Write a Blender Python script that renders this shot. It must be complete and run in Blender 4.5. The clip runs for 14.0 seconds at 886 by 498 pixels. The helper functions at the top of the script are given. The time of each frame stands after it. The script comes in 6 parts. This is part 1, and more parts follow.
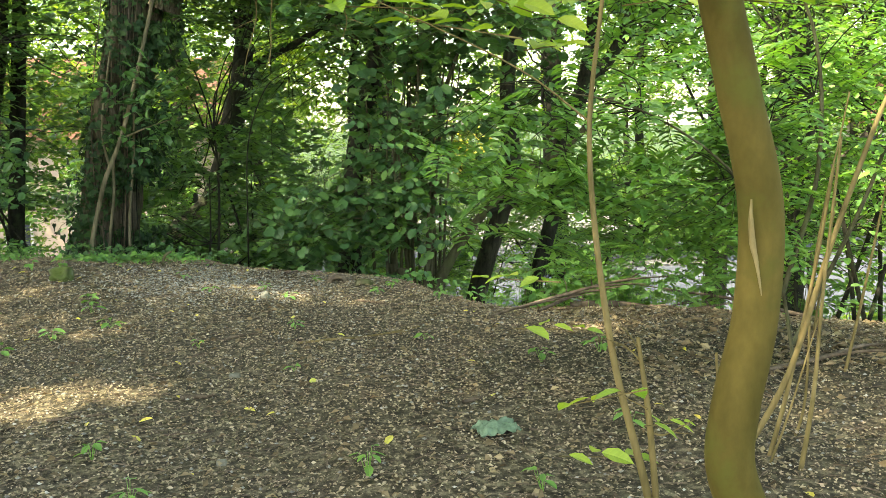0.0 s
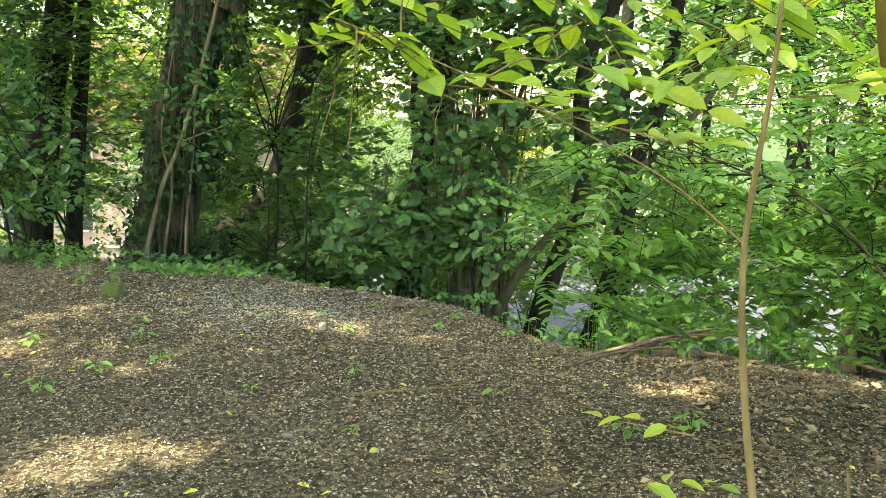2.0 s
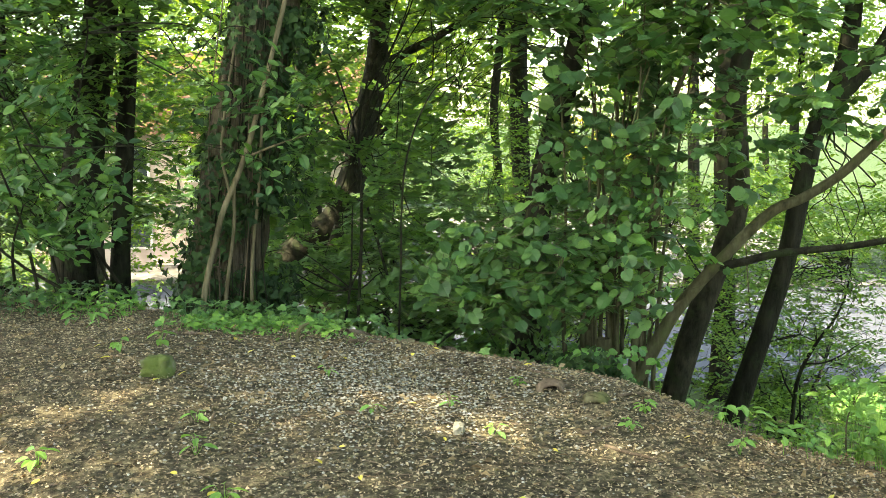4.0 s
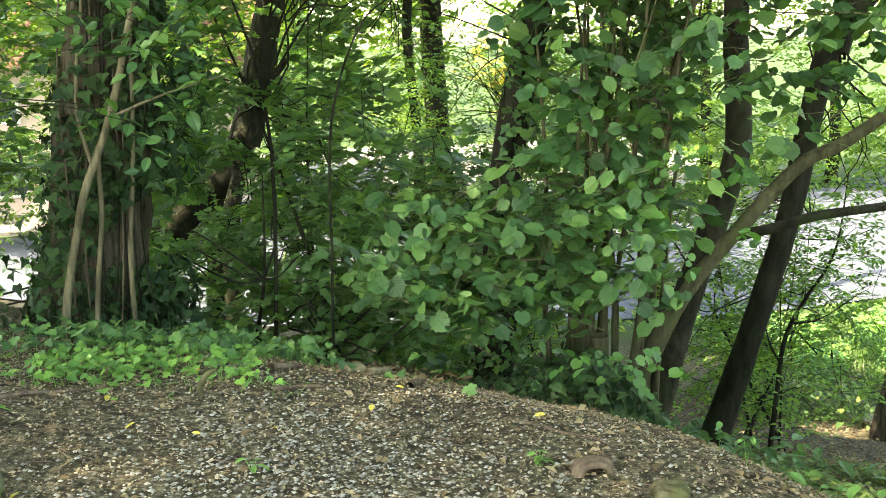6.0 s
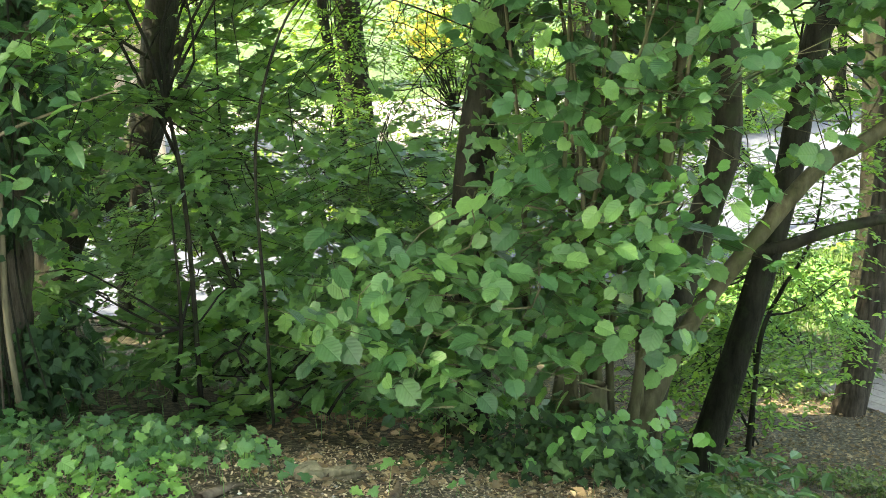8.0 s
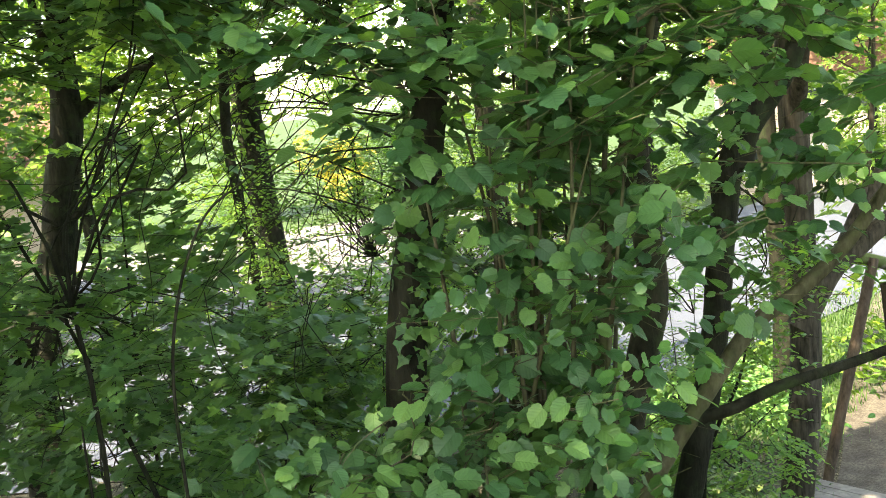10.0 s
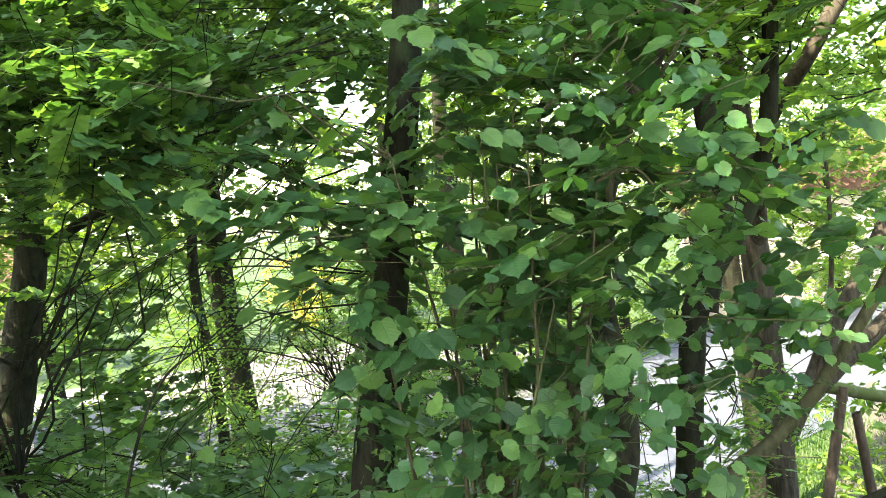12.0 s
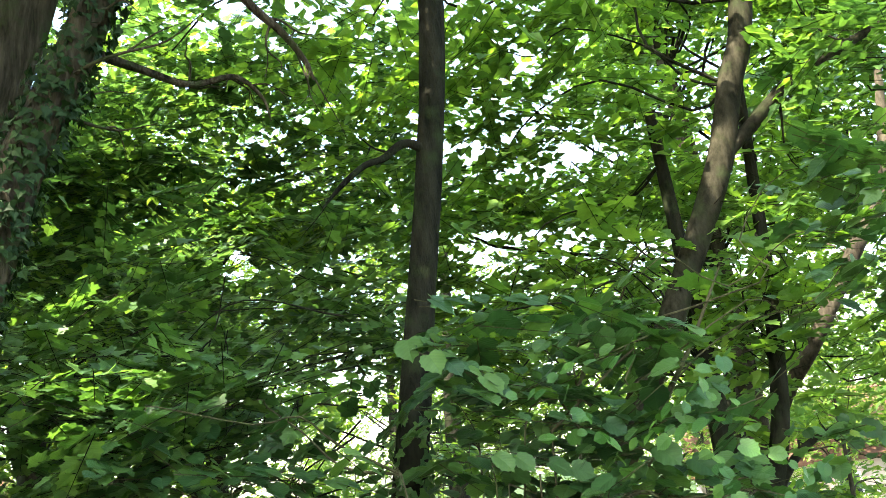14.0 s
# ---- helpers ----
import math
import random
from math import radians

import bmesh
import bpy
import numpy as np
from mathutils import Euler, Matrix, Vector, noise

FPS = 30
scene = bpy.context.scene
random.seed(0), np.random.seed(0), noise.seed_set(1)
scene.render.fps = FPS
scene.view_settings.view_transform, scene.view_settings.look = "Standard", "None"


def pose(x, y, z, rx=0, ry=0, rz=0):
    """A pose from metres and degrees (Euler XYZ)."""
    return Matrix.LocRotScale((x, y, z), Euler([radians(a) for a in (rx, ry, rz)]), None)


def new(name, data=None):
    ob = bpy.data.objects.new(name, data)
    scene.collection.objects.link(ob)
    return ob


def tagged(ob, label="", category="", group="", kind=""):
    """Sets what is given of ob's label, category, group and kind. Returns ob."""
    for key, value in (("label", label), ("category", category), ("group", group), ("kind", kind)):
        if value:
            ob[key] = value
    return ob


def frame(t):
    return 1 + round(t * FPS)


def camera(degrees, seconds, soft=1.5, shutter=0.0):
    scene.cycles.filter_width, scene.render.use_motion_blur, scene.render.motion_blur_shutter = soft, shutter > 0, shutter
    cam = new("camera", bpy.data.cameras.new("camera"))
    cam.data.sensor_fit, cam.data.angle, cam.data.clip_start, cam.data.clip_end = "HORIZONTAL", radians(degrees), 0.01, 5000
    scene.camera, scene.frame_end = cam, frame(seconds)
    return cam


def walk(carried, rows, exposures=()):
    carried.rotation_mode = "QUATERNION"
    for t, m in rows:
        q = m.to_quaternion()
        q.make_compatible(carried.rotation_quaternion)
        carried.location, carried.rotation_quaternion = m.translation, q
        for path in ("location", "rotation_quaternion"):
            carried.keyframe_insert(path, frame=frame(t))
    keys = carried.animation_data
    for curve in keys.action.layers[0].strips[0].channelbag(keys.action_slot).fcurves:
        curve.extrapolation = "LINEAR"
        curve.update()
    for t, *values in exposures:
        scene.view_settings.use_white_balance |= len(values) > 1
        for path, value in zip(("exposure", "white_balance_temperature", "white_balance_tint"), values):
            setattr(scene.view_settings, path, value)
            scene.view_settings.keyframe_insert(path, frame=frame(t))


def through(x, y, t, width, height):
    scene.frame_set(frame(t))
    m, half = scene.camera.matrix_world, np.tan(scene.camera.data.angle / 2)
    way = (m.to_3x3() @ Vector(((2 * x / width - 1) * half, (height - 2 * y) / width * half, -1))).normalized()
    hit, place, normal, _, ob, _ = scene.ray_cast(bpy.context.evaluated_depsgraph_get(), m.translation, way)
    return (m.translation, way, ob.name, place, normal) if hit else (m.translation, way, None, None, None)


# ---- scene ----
cam = camera(51.21, 14.0, soft=0.85)
PATH = [
    (0.0, pose(-0.148, 0.75, 1.425, 82.07, 1.02, -4.25)),
    (0.5, pose(-0.000, 0.000, 1.600, 81.98, 0.08, -0.00)),
    (1.0, pose(-0.051, 0.339, 1.606, 81.12, -0.05, -0.05)),
    (1.5, pose(-0.131, 0.772, 1.642, 80.48, -0.03, -0.44)),
    (2.0, pose(-0.229, 1.204, 1.658, 81.33, -0.90, -0.63)),
    (2.5, pose(-0.383, 1.551, 1.695, 82.11, -1.39, 1.11)),
    (2.7, pose(-0.488, 1.729, 1.679, 82.25, -1.34, 2.30)),
    (4.8, pose(-0.890, 3.852, 1.596, 80.47, 1.67, 0.91)),
    (5.0, pose(-0.935, 4.017, 1.593, 79.62, 1.85, -0.06)),
    (5.5, pose(-1.024, 4.477, 1.672, 78.27, 1.54, -1.68)),
    (6.0, pose(-1.122, 4.809, 1.686, 77.07, 1.54, -3.92)),
    (6.5, pose(-1.247, 5.150, 1.737, 75.45, 2.38, -7.72)),
    (7.0, pose(-1.293, 5.500, 1.747, 74.23, 2.70, -9.42)),
    (7.2, pose(-1.288, 5.648, 1.754, 73.79, 2.62, -9.41)),
    (9.3, pose(-1.133, 6.025, 2.137, 75.36, 5.71, -11.93)),
    (9.5, pose(-1.139, 6.059, 2.149, 76.94, 5.95, -13.08)),
    (10.0, pose(-1.201, 6.178, 2.208, 80.34, 6.59, -15.52)),
    (10.5, pose(-1.203, 6.236, 2.231, 82.37, 6.70, -16.21)),
    (11.0, pose(-1.171, 6.249, 2.236, 83.62, 6.66, -16.84)),
    (11.5, pose(-1.154, 6.249, 2.251, 84.78, 6.72, -17.13)),
    (12.0, pose(-1.136, 6.232, 2.357, 87.70, 7.20, -17.44)),
    (12.5, pose(-1.101, 6.228, 2.485, 91.30, 7.61, -16.97)),
    (13.0, pose(-1.097, 6.226, 2.513, 94.21, 7.71, -16.66)),
    (13.5, pose(-1.093, 6.217, 2.540, 97.67, 7.99, -16.54)),
    (14.0, pose(-1.129, 6.167, 2.595, 103.79, 7.15, -16.78)),
]
EXPOSE = [(0.0, 3.42, 8700, 5), (2.5, 3.66, 8800, 5), (5.0, 3.78, 9000, 5), (7.0, 4.17, 8700, 6), (9.4, 4.0, 8500, 7), (10.4, 3.68, 8500, 8), (11.2, 3.70, 8300, 8), (12.2, 3.95, 7900, 9), (13.3, 3.86, 7800, 8), (14.0, 3.64, 7600, 8)]
walk(cam, PATH, EXPOSE)

# ---- world and sun ----
world = bpy.data.worlds.new("sky")
scene.world = world
world.use_nodes = True
wn = world.node_tree.nodes
sky = wn.new("ShaderNodeTexSky")
sky.sky_type = 'NISHITA'
sky.sun_disc = False
TO_SUN = Vector((-0.50, -0.30, 0.81)).normalized()
sky.sun_elevation = math.asin(TO_SUN.z)
sky.sun_rotation = math.atan2(TO_SUN.x, TO_SUN.y)
sky.air_density, sky.dust_density, sky.ozone_density = 1.0, 2.0, 1.0
world.node_tree.links.new(sky.outputs[0], wn["Background"].inputs[0])
wn["Background"].inputs[1].default_value = 0.15
sun = new("sun", bpy.data.lights.new("sun", "SUN"))
sun.data.energy, sun.data.angle, sun.data.color = 2.9, radians(0.53), (1.0, 0.95, 0.86)
sun.matrix_world = Matrix.Translation((-20, -12, 32)) @ (-TO_SUN).to_track_quat("-Z", "Y").to_matrix().to_4x4()


# ---- materials ----
def material(name, rough=0.8, spec=0.3):
    m = bpy.data.materials.new(name)
    m.use_nodes = True
    nt = m.node_tree
    b = nt.nodes["Principled BSDF"]
    b.inputs["Roughness"].default_value = rough
    b.inputs["Specular IOR Level"].default_value = spec
    return m, nt, b


def node(nt, kind, **values):
    n = nt.nodes.new("ShaderNode" + kind)
    for key, value in values.items():
        n.inputs[key.replace("_", " ")].default_value = value
    return n


def ramp(nt, fac, stops):
    r = nt.nodes.new("ShaderNodeValToRGB")
    e = r.color_ramp.elements
    while len(e) < len(stops):
        e.new(0.5)
    for k, (p, c) in zip(e, stops):
        k.position, k.color = p, (*c, 1)
    nt.links.new(fac, r.inputs[0])
    return r.outputs[0]


def coords(nt, scale=(1, 1, 1)):
    g = nt.nodes.new("ShaderNodeNewGeometry")
    v = nt.nodes.new("ShaderNodeMapping")
    v.inputs["Scale"].default_value = scale
    nt.links.new(g.outputs["Position"], v.inputs["Vector"])
    return v.outputs[0]


def noise_out(nt, vec, scale, detail=5.0, rough=0.6):
    n = node(nt, "TexNoise", Scale=scale, Detail=detail, Roughness=rough)
    nt.links.new(vec, n.inputs["Vector"])
    return n.outputs["Fac"]


def mixed(nt, fac, a, b, blend='MIX'):
    m = nt.nodes.new("ShaderNodeMix")
    m.data_type, m.blend_type = 'RGBA', blend
    for value, i in ((fac, 0), (a, 6), (b, 7)):
        if isinstance(value, (int, float)):
            m.inputs[i].default_value = value
        elif isinstance(value, tuple):
            m.inputs[i].default_value = (*value, 1)
        else:
            nt.links.new(value, m.inputs[i])
    return m.outputs[2]


def bump(nt, b, height, strength, distance):
    n = node(nt, "Bump", Strength=strength, Distance=distance)
    nt.links.new(height, n.inputs["Height"])
    nt.links.new(n.outputs[0], b.inputs["Normal"])


def maths(nt, what, a, b=0.0):
    n = nt.nodes.new("ShaderNodeMath")
    n.operation = what
    for value, i in ((a, 0), (b, 1)):
        if isinstance(value, (int, float)):
            n.inputs[i].default_value = value
        else:
            nt.links.new(value, n.inputs[i])
    return n.outputs[0]


def leaf_material(name, tones, through=0.4, rough=0.5, spec=0.35, glow=(1.25, 1.35, 0.55), single=False, veins=0.22):
    """A leaf: tones differ from leaf to leaf, and light passes through it with a yellower hue."""
    m, nt, b = material(name, rough, spec)
    g = nt.nodes.new("ShaderNodeNewGeometry")
    n = len(tones) - 1
    pick = nt.nodes.new("ShaderNodeObjectInfo").outputs["Random"] if single else g.outputs["Random Per Island"]
    col = ramp(nt, pick, [(i / n, c) for i, c in enumerate(tones)])
    blotch = noise_out(nt, coords(nt), 30.0, 4.0, 0.65)
    col = mixed(nt, 0.30, col, ramp(nt, blotch, [(0.3, (0.35, 0.4, 0.3)), (0.7, (1, 1, 1))]), 'MULTIPLY')
    place = nt.nodes.new("ShaderNodeAttribute")
    place.attribute_name = "leaf"
    xy = nt.nodes.new("ShaderNodeSeparateXYZ")
    nt.links.new(place.outputs["Vector"], xy.inputs[0])
    across = maths(nt, 'ABSOLUTE', xy.outputs[0])
    rise = maths(nt, 'SUBTRACT', xy.outputs[1], maths(nt, 'MULTIPLY', across, 0.75))
    quilt = maths(nt, 'MULTIPLY', maths(nt, 'PINGPONG', rise, 0.085), 11.8)
    relief = maths(nt, 'MINIMUM', quilt, maths(nt, 'MULTIPLY', across, 16.0))
    bump(nt, b, relief, veins, 0.004)
    col = mixed(nt, 1.0, col, ramp(nt, relief, [(0.0, (1.14, 1.12, 1.08)), (0.25, (1.0, 1.0, 1.0))]), 'MULTIPLY')
    nt.links.new(col, b.inputs["Base Color"])
    t = nt.nodes.new("ShaderNodeBsdfTranslucent")
    nt.links.new(mixed(nt, 1.0, col, glow, 'MULTIPLY'), t.inputs[0])
    mix = nt.nodes.new("ShaderNodeMixShader")
    mix.inputs[0].default_value = through
    nt.links.new(b.outputs[0], mix.inputs[1])
    nt.links.new(t.outputs[0], mix.inputs[2])
    nt.links.new(mix.outputs[0], nt.nodes["Material Output"].inputs[0])
    return m


def bark_material(name, dark, light, moss=None, stretch=0.25, scale=14.0, depth=0.02, rough=0.85, moss_low=0.5):
    m, nt, b = material(name, rough, 0.04)
    v = coords(nt, (1, 1, stretch))
    ridge = noise_out(nt, v, scale, 8.0, 0.65)
    col = ramp(nt, ridge, [(0.32, dark), (0.68, light)])
    blot = noise_out(nt, coords(nt), 3.0, 4.0)
    col = mixed(nt, ramp(nt, blot, [(0.4, (0, 0, 0)), (0.7, (0.6, 0.6, 0.6))]), col, tuple(c * 0.5 for c in dark))
    if moss:
        patch = noise_out(nt, coords(nt), 6.0, 6.0)
        col = mixed(nt, ramp(nt, patch, [(moss_low, (0, 0, 0)), (moss_low + 0.15, (0.8, 0.8, 0.8))]), col, moss)
    nt.links.new(col, b.inputs["Base Color"])
    bump(nt, b, ridge, 0.9, depth)
    return m


HAZEL_LEAF = leaf_material("hazel_leaf", [(0.024, 0.072, 0.026), (0.040, 0.108, 0.037), (0.062, 0.145, 0.045), (0.098, 0.195, 0.052)], 0.38, 0.45, 0.35)
FRESH_LEAF = leaf_material("fresh_leaf", [(0.036, 0.115, 0.032), (0.055, 0.155, 0.038), (0.085, 0.195, 0.042)], 0.36, 0.45, 0.4, single=True)
YOUNG_LEAF = leaf_material("young_leaf", [(0.055, 0.152, 0.036), (0.09, 0.205, 0.044), (0.135, 0.255, 0.05)], 0.45)
LIME_LEAF = leaf_material("lime_leaf", [(0.16, 0.27, 0.04), (0.24, 0.34, 0.05), (0.30, 0.36, 0.05)], 0.5)
MAPLE_LEAF = leaf_material("maple_leaf", [(0.045, 0.11, 0.040), (0.08, 0.175, 0.056), (0.135, 0.25, 0.066)], 0.44, 0.42, 0.4)
CANOPY_LEAF = leaf_material("canopy_leaf", [(0.06, 0.145, 0.035), (0.105, 0.215, 0.046), (0.17, 0.30, 0.056)], 0.50, glow=(1.45, 1.45, 0.65))
# the crowns' self-shade is in the dark tones, their sunlit leaves in the last
SHADED_LEAF = leaf_material("shaded_leaf", [(0.036, 0.09, 0.034), (0.055, 0.128, 0.044), (0.085, 0.175, 0.054), (0.18, 0.31, 0.06)], 0.44, 0.45, 0.35, (1.35, 1.4, 0.75))
FAR_LEAF = leaf_material("far_leaf", [(0.054, 0.118, 0.024), (0.094, 0.178, 0.034), (0.165, 0.245, 0.046)], 0.52, glow=(1.5, 1.5, 0.6))
IVY_LEAF = leaf_material("ivy_leaf", [(0.009, 0.026, 0.010), (0.017, 0.044, 0.014), (0.032, 0.068, 0.021)], 0.12, 0.6, 0.15)
BANK_LEAF = leaf_material("bank_leaf", [(0.028, 0.058, 0.016), (0.05, 0.095, 0.024), (0.085, 0.135, 0.034), (0.13, 0.17, 0.05)], 0.3)
DRY_LEAF = leaf_material("curled_dry_leaf", [(0.05, 0.036, 0.02), (0.12, 0.088, 0.05), (0.20, 0.155, 0.09), (0.08, 0.062, 0.036), (0.26, 0.215, 0.13)], 0.15, 0.8, 0.2, (1.1, 0.9, 0.7))
WEED_LEAF = leaf_material("weed_leaf", [(0.05, 0.14, 0.036), (0.085, 0.20, 0.046), (0.14, 0.28, 0.056)], 0.36)
GRASS_LEAF = leaf_material("grass_blade", [(0.028, 0.075, 0.016), (0.045, 0.10, 0.02), (0.065, 0.12, 0.024)], 0.4)
YELLOW_LEAF = leaf_material("yellow_leaf", [(0.40, 0.33, 0.06), (0.52, 0.44, 0.09), (0.36, 0.37, 0.08)], 0.3)
FALLEN_LEAF = leaf_material("fallen_leaf", [(0.40, 0.33, 0.06), (0.52, 0.44, 0.09), (0.36, 0.37, 0.08)], 0.3, single=True)
LITTER = leaf_material("dry_leaf", [(0.025, 0.020, 0.013), (0.138, 0.112, 0.072), (0.26, 0.214, 0.148), (0.30, 0.255, 0.18), (0.06, 0.047, 0.030), (0.20, 0.174, 0.108), (0.12, 0.093, 0.060), (0.35, 0.31, 0.22)], 0.12, 0.8, 0.25, (1.1, 0.9, 0.7))
STONE_BITS, nt, b = material("gravel", 0.85, 0.3)
g = nt.nodes.new("ShaderNodeNewGeometry")
nt.links.new(ramp(nt, g.outputs["Random Per Island"], [(0, (0.09, 0.09, 0.078)), (0.5, (0.16, 0.16, 0.14)), (1, (0.27, 0.27, 0.235))]), b.inputs["Base Color"])

BARK_MOTTLED = bark_material("mottled_bark", (0.008, 0.008, 0.0055), (0.045, 0.042, 0.029), (0.026, 0.034, 0.016), 0.4, 16.0, 0.015)
BARK_DARK = bark_material("dark_bark", (0.006, 0.0063, 0.0045), (0.027, 0.0272, 0.019), (0.022, 0.032, 0.014), moss_low=0.52, depth=0.035)
# tones set far apart: part of the furrows' shade is in the colour
BARK_ROUGH = bark_material("furrowed_bark", (0.012, 0.010, 0.007), (0.12, 0.10, 0.073), (0.05, 0.065, 0.03), 0.10, 24.0, 0.06)
BARK_GREY = bark_material("grey_bark", (0.07, 0.055, 0.042), (0.19, 0.155, 0.12), (0.08, 0.09, 0.045), 0.3, 18.0, 0.008)
BARK_HAZEL = bark_material("hazel_bark", (0.026, 0.0255, 0.014), (0.105, 0.099, 0.058), (0.06, 0.07, 0.03), 0.3, 18.0, 0.008)
BARK_SMOOTH = bark_material("smooth_young_bark", (0.055, 0.045, 0.012), (0.105, 0.08, 0.023), (0.065, 0.066, 0.016), 0.5, 9.0, 0.004, 0.8, 0.5)
BARK_PALE = bark_material("pale_stem", (0.075, 0.062, 0.026), (0.18, 0.14, 0.064), None, 0.2, 25.0, 0.004)
VINE_BARK = bark_material("vine_bark", (0.055, 0.050, 0.030), (0.17, 0.15, 0.095), None, 0.15, 30.0, 0.006)
DEAD_WOOD = bark_material("dead_wood", (0.045, 0.035, 0.026), (0.14, 0.11, 0.08), None, 0.4, 20.0, 0.006)
PINK_BARK = bark_material("flaking_bark", (0.016, 0.014, 0.011), (0.085, 0.074, 0.056), None, 0.15, 20.0, 0.02)

SOIL, nt, b = material("leaf_mould_soil", 0.95, 0.15)
v = coords(nt)
n1, n2, n3 = noise_out(nt, v, 1.1, 4.0), noise_out(nt, v, 26.0, 8.0, 0.7), noise_out(nt, v, 95.0, 4.0, 0.7)
c = ramp(nt, n2, [(0.36, (0.010, 0.0085, 0.0055)), (0.50, (0.045, 0.039, 0.024)), (0.70, (0.20, 0.175, 0.112))])
c = mixed(nt, ramp(nt, n1, [(0.4, (0, 0, 0)), (0.65, (0.45, 0.45, 0.45))]), c, (0.024, 0.020, 0.013))
# grass cover on the level ground beyond the foot of the bank
dot = nt.nodes.new("ShaderNodeVectorMath")
dot.operation = 'DOT_PRODUCT'
dot.inputs[1].default_value = (0.5, 0.866, 0)
nt.links.new(v, dot.inputs[0])
far = nt.nodes.new("ShaderNodeMapRange")
far.inputs["From Min"].default_value, far.inputs["From Max"].default_value = 20.0, 21.6
nt.links.new(dot.outputs["Value"], far.inputs["Value"])
turf = ramp(nt, noise_out(nt, v, 2.2, 7.0), [(0.35, (0.015, 0.032, 0.009)), (0.65, (0.034, 0.058, 0.015))])
c = mixed(nt, far.outputs[0], c, turf)
nt.links.new(c, b.inputs["Base Color"])
bump(nt, b, n3, 0.8, 0.012)
ASPHALT, nt, b = material("pale_asphalt", 0.9, 0.3)
v = coords(nt)
c = mixed(nt, 0.5, ramp(nt, noise_out(nt, v, 0.8, 5.0), [(0.3, (0.030, 0.036, 0.050)), (0.7, (0.050, 0.058, 0.076))]),
          ramp(nt, noise_out(nt, v, 70.0, 3.0), [(0.3, (0.022, 0.027, 0.036)), (0.7, (0.062, 0.070, 0.088))]))
nt.links.new(c, b.inputs["Base Color"])
bump(nt, b, noise_out(nt, v, 120.0, 2.0), 0.4, 0.004)
PLANK = bark_material("weathered_plank", (0.11, 0.10, 0.088), (0.21, 0.195, 0.175), None, 1.0, 12.0, 0.003)
TIMBER = bark_material("dark_timber", (0.035, 0.026, 0.02), (0.10, 0.075, 0.055), None, 0.3, 18.0, 0.006)
PLASTER, nt, b = material("pink_render", 0.9, 0.2)
nt.links.new(ramp(nt, noise_out(nt, coords(nt), 1.5, 6.0), [(0.3, (0.42, 0.33, 0.29)), (0.7, (0.54, 0.44, 0.39))]), b.inputs["Base Color"])
PALE_WALL, nt, b = material("pale_render", 0.9, 0.2)
nt.links.new(ramp(nt, noise_out(nt, coords(nt), 1.5, 6.0), [(0.3, (0.60, 0.58, 0.56)), (0.7, (0.74, 0.72, 0.70))]), b.inputs["Base Color"])
CONCRETE = bark_material("pale_concrete", (0.10, 0.098, 0.094), (0.17, 0.165, 0.155), None, 1.0, 4.0, 0.003)
GRAVEL_PATH = bark_material("trodden_gravel", (0.035, 0.031, 0.026), (0.11, 0.098, 0.08), None, 1.0, 26.0, 0.008)
SCAR_WOOD = bark_material("bare_scar_wood", (0.13, 0.10, 0.045), (0.25, 0.20, 0.10), None, 0.2, 30.0, 0.002)
ROOF_TILE = bark_material("roof_tile", (0.085, 0.045, 0.034), (0.15, 0.082, 0.06), None, 1.0, 9.0, 0.01)
GLASS, nt, b = material("dark_glass", 0.08, 0.6)
b.inputs["Base Color"].default_value = (0.03, 0.04, 0.05, 1)
MOSS_ROCK = bark_material("mossy_rock", (0.05, 0.05, 0.04), (0.15, 0.14, 0.115), (0.055, 0.08, 0.018), 1.0, 14.0, 0.012, 0.9, 0.34)
PALE_ROCK = bark_material("pale_rock", (0.11, 0.11, 0.088), (0.23, 0.225, 0.185), None, 1.0, 18.0, 0.006)
CLOTH, nt, b = material("grey_green_cloth", 0.8, 0.3)
nt.links.new(ramp(nt, noise_out(nt, coords(nt), 18.0, 4.0), [(0.3, (0.035, 0.065, 0.04)), (0.7, (0.11, 0.17, 0.11))]), b.inputs["Base Color"])

# ---- mesh tools ----
rng = np.random.default_rng(7)


def mesh(name, verts, faces, mat, smooth=False):
    """A mesh from arrays: verts (n, 3) and faces (m, k), or a list of such face arrays; two more columns of verts are places on a leaf."""
    groups = faces if isinstance(faces, list) else [faces]
    groups = [np.asarray(f, np.int32) for f in groups if len(f)]
    me = bpy.data.meshes.new(name)
    verts = np.asarray(verts, np.float32)
    me.vertices.add(len(verts))
    me.vertices.foreach_set("co", verts[:, :3].ravel())
    loops = np.concatenate([f.ravel() for f in groups])
    sizes = np.concatenate([np.full(len(f), f.shape[1], np.int32) for f in groups])
    me.loops.add(len(loops))
    me.loops.foreach_set("vertex_index", loops)
    me.polygons.add(len(sizes))
    me.polygons.foreach_set("loop_start", np.concatenate([[0], np.cumsum(sizes)[:-1]]).astype(np.int32))
    me.polygons.foreach_set("use_smooth", np.full(len(sizes), smooth))
    me.update(calc_edges=True)
    if verts.shape[1] == 5:
        me.attributes.new("leaf", 'FLOAT2', 'POINT').data.foreach_set("vector", verts[:, 3:].ravel())
    me.materials.append(mat)
    return me


def empty(name, place=(0, 0, 0)):
    ob = new(name)
    ob.location = place
    ob.empty_display_size = 0.2
    return ob


def part(name, me, parent, label="", kind=""):
    """A mesh in world places as a part of a thing."""
    ob = new(name, me)
    if parent is not None:
        ob.parent = parent
        ob.matrix_parent_inverse = Matrix.Translation(-parent.location)
    return tagged(ob, label, "", "", kind)


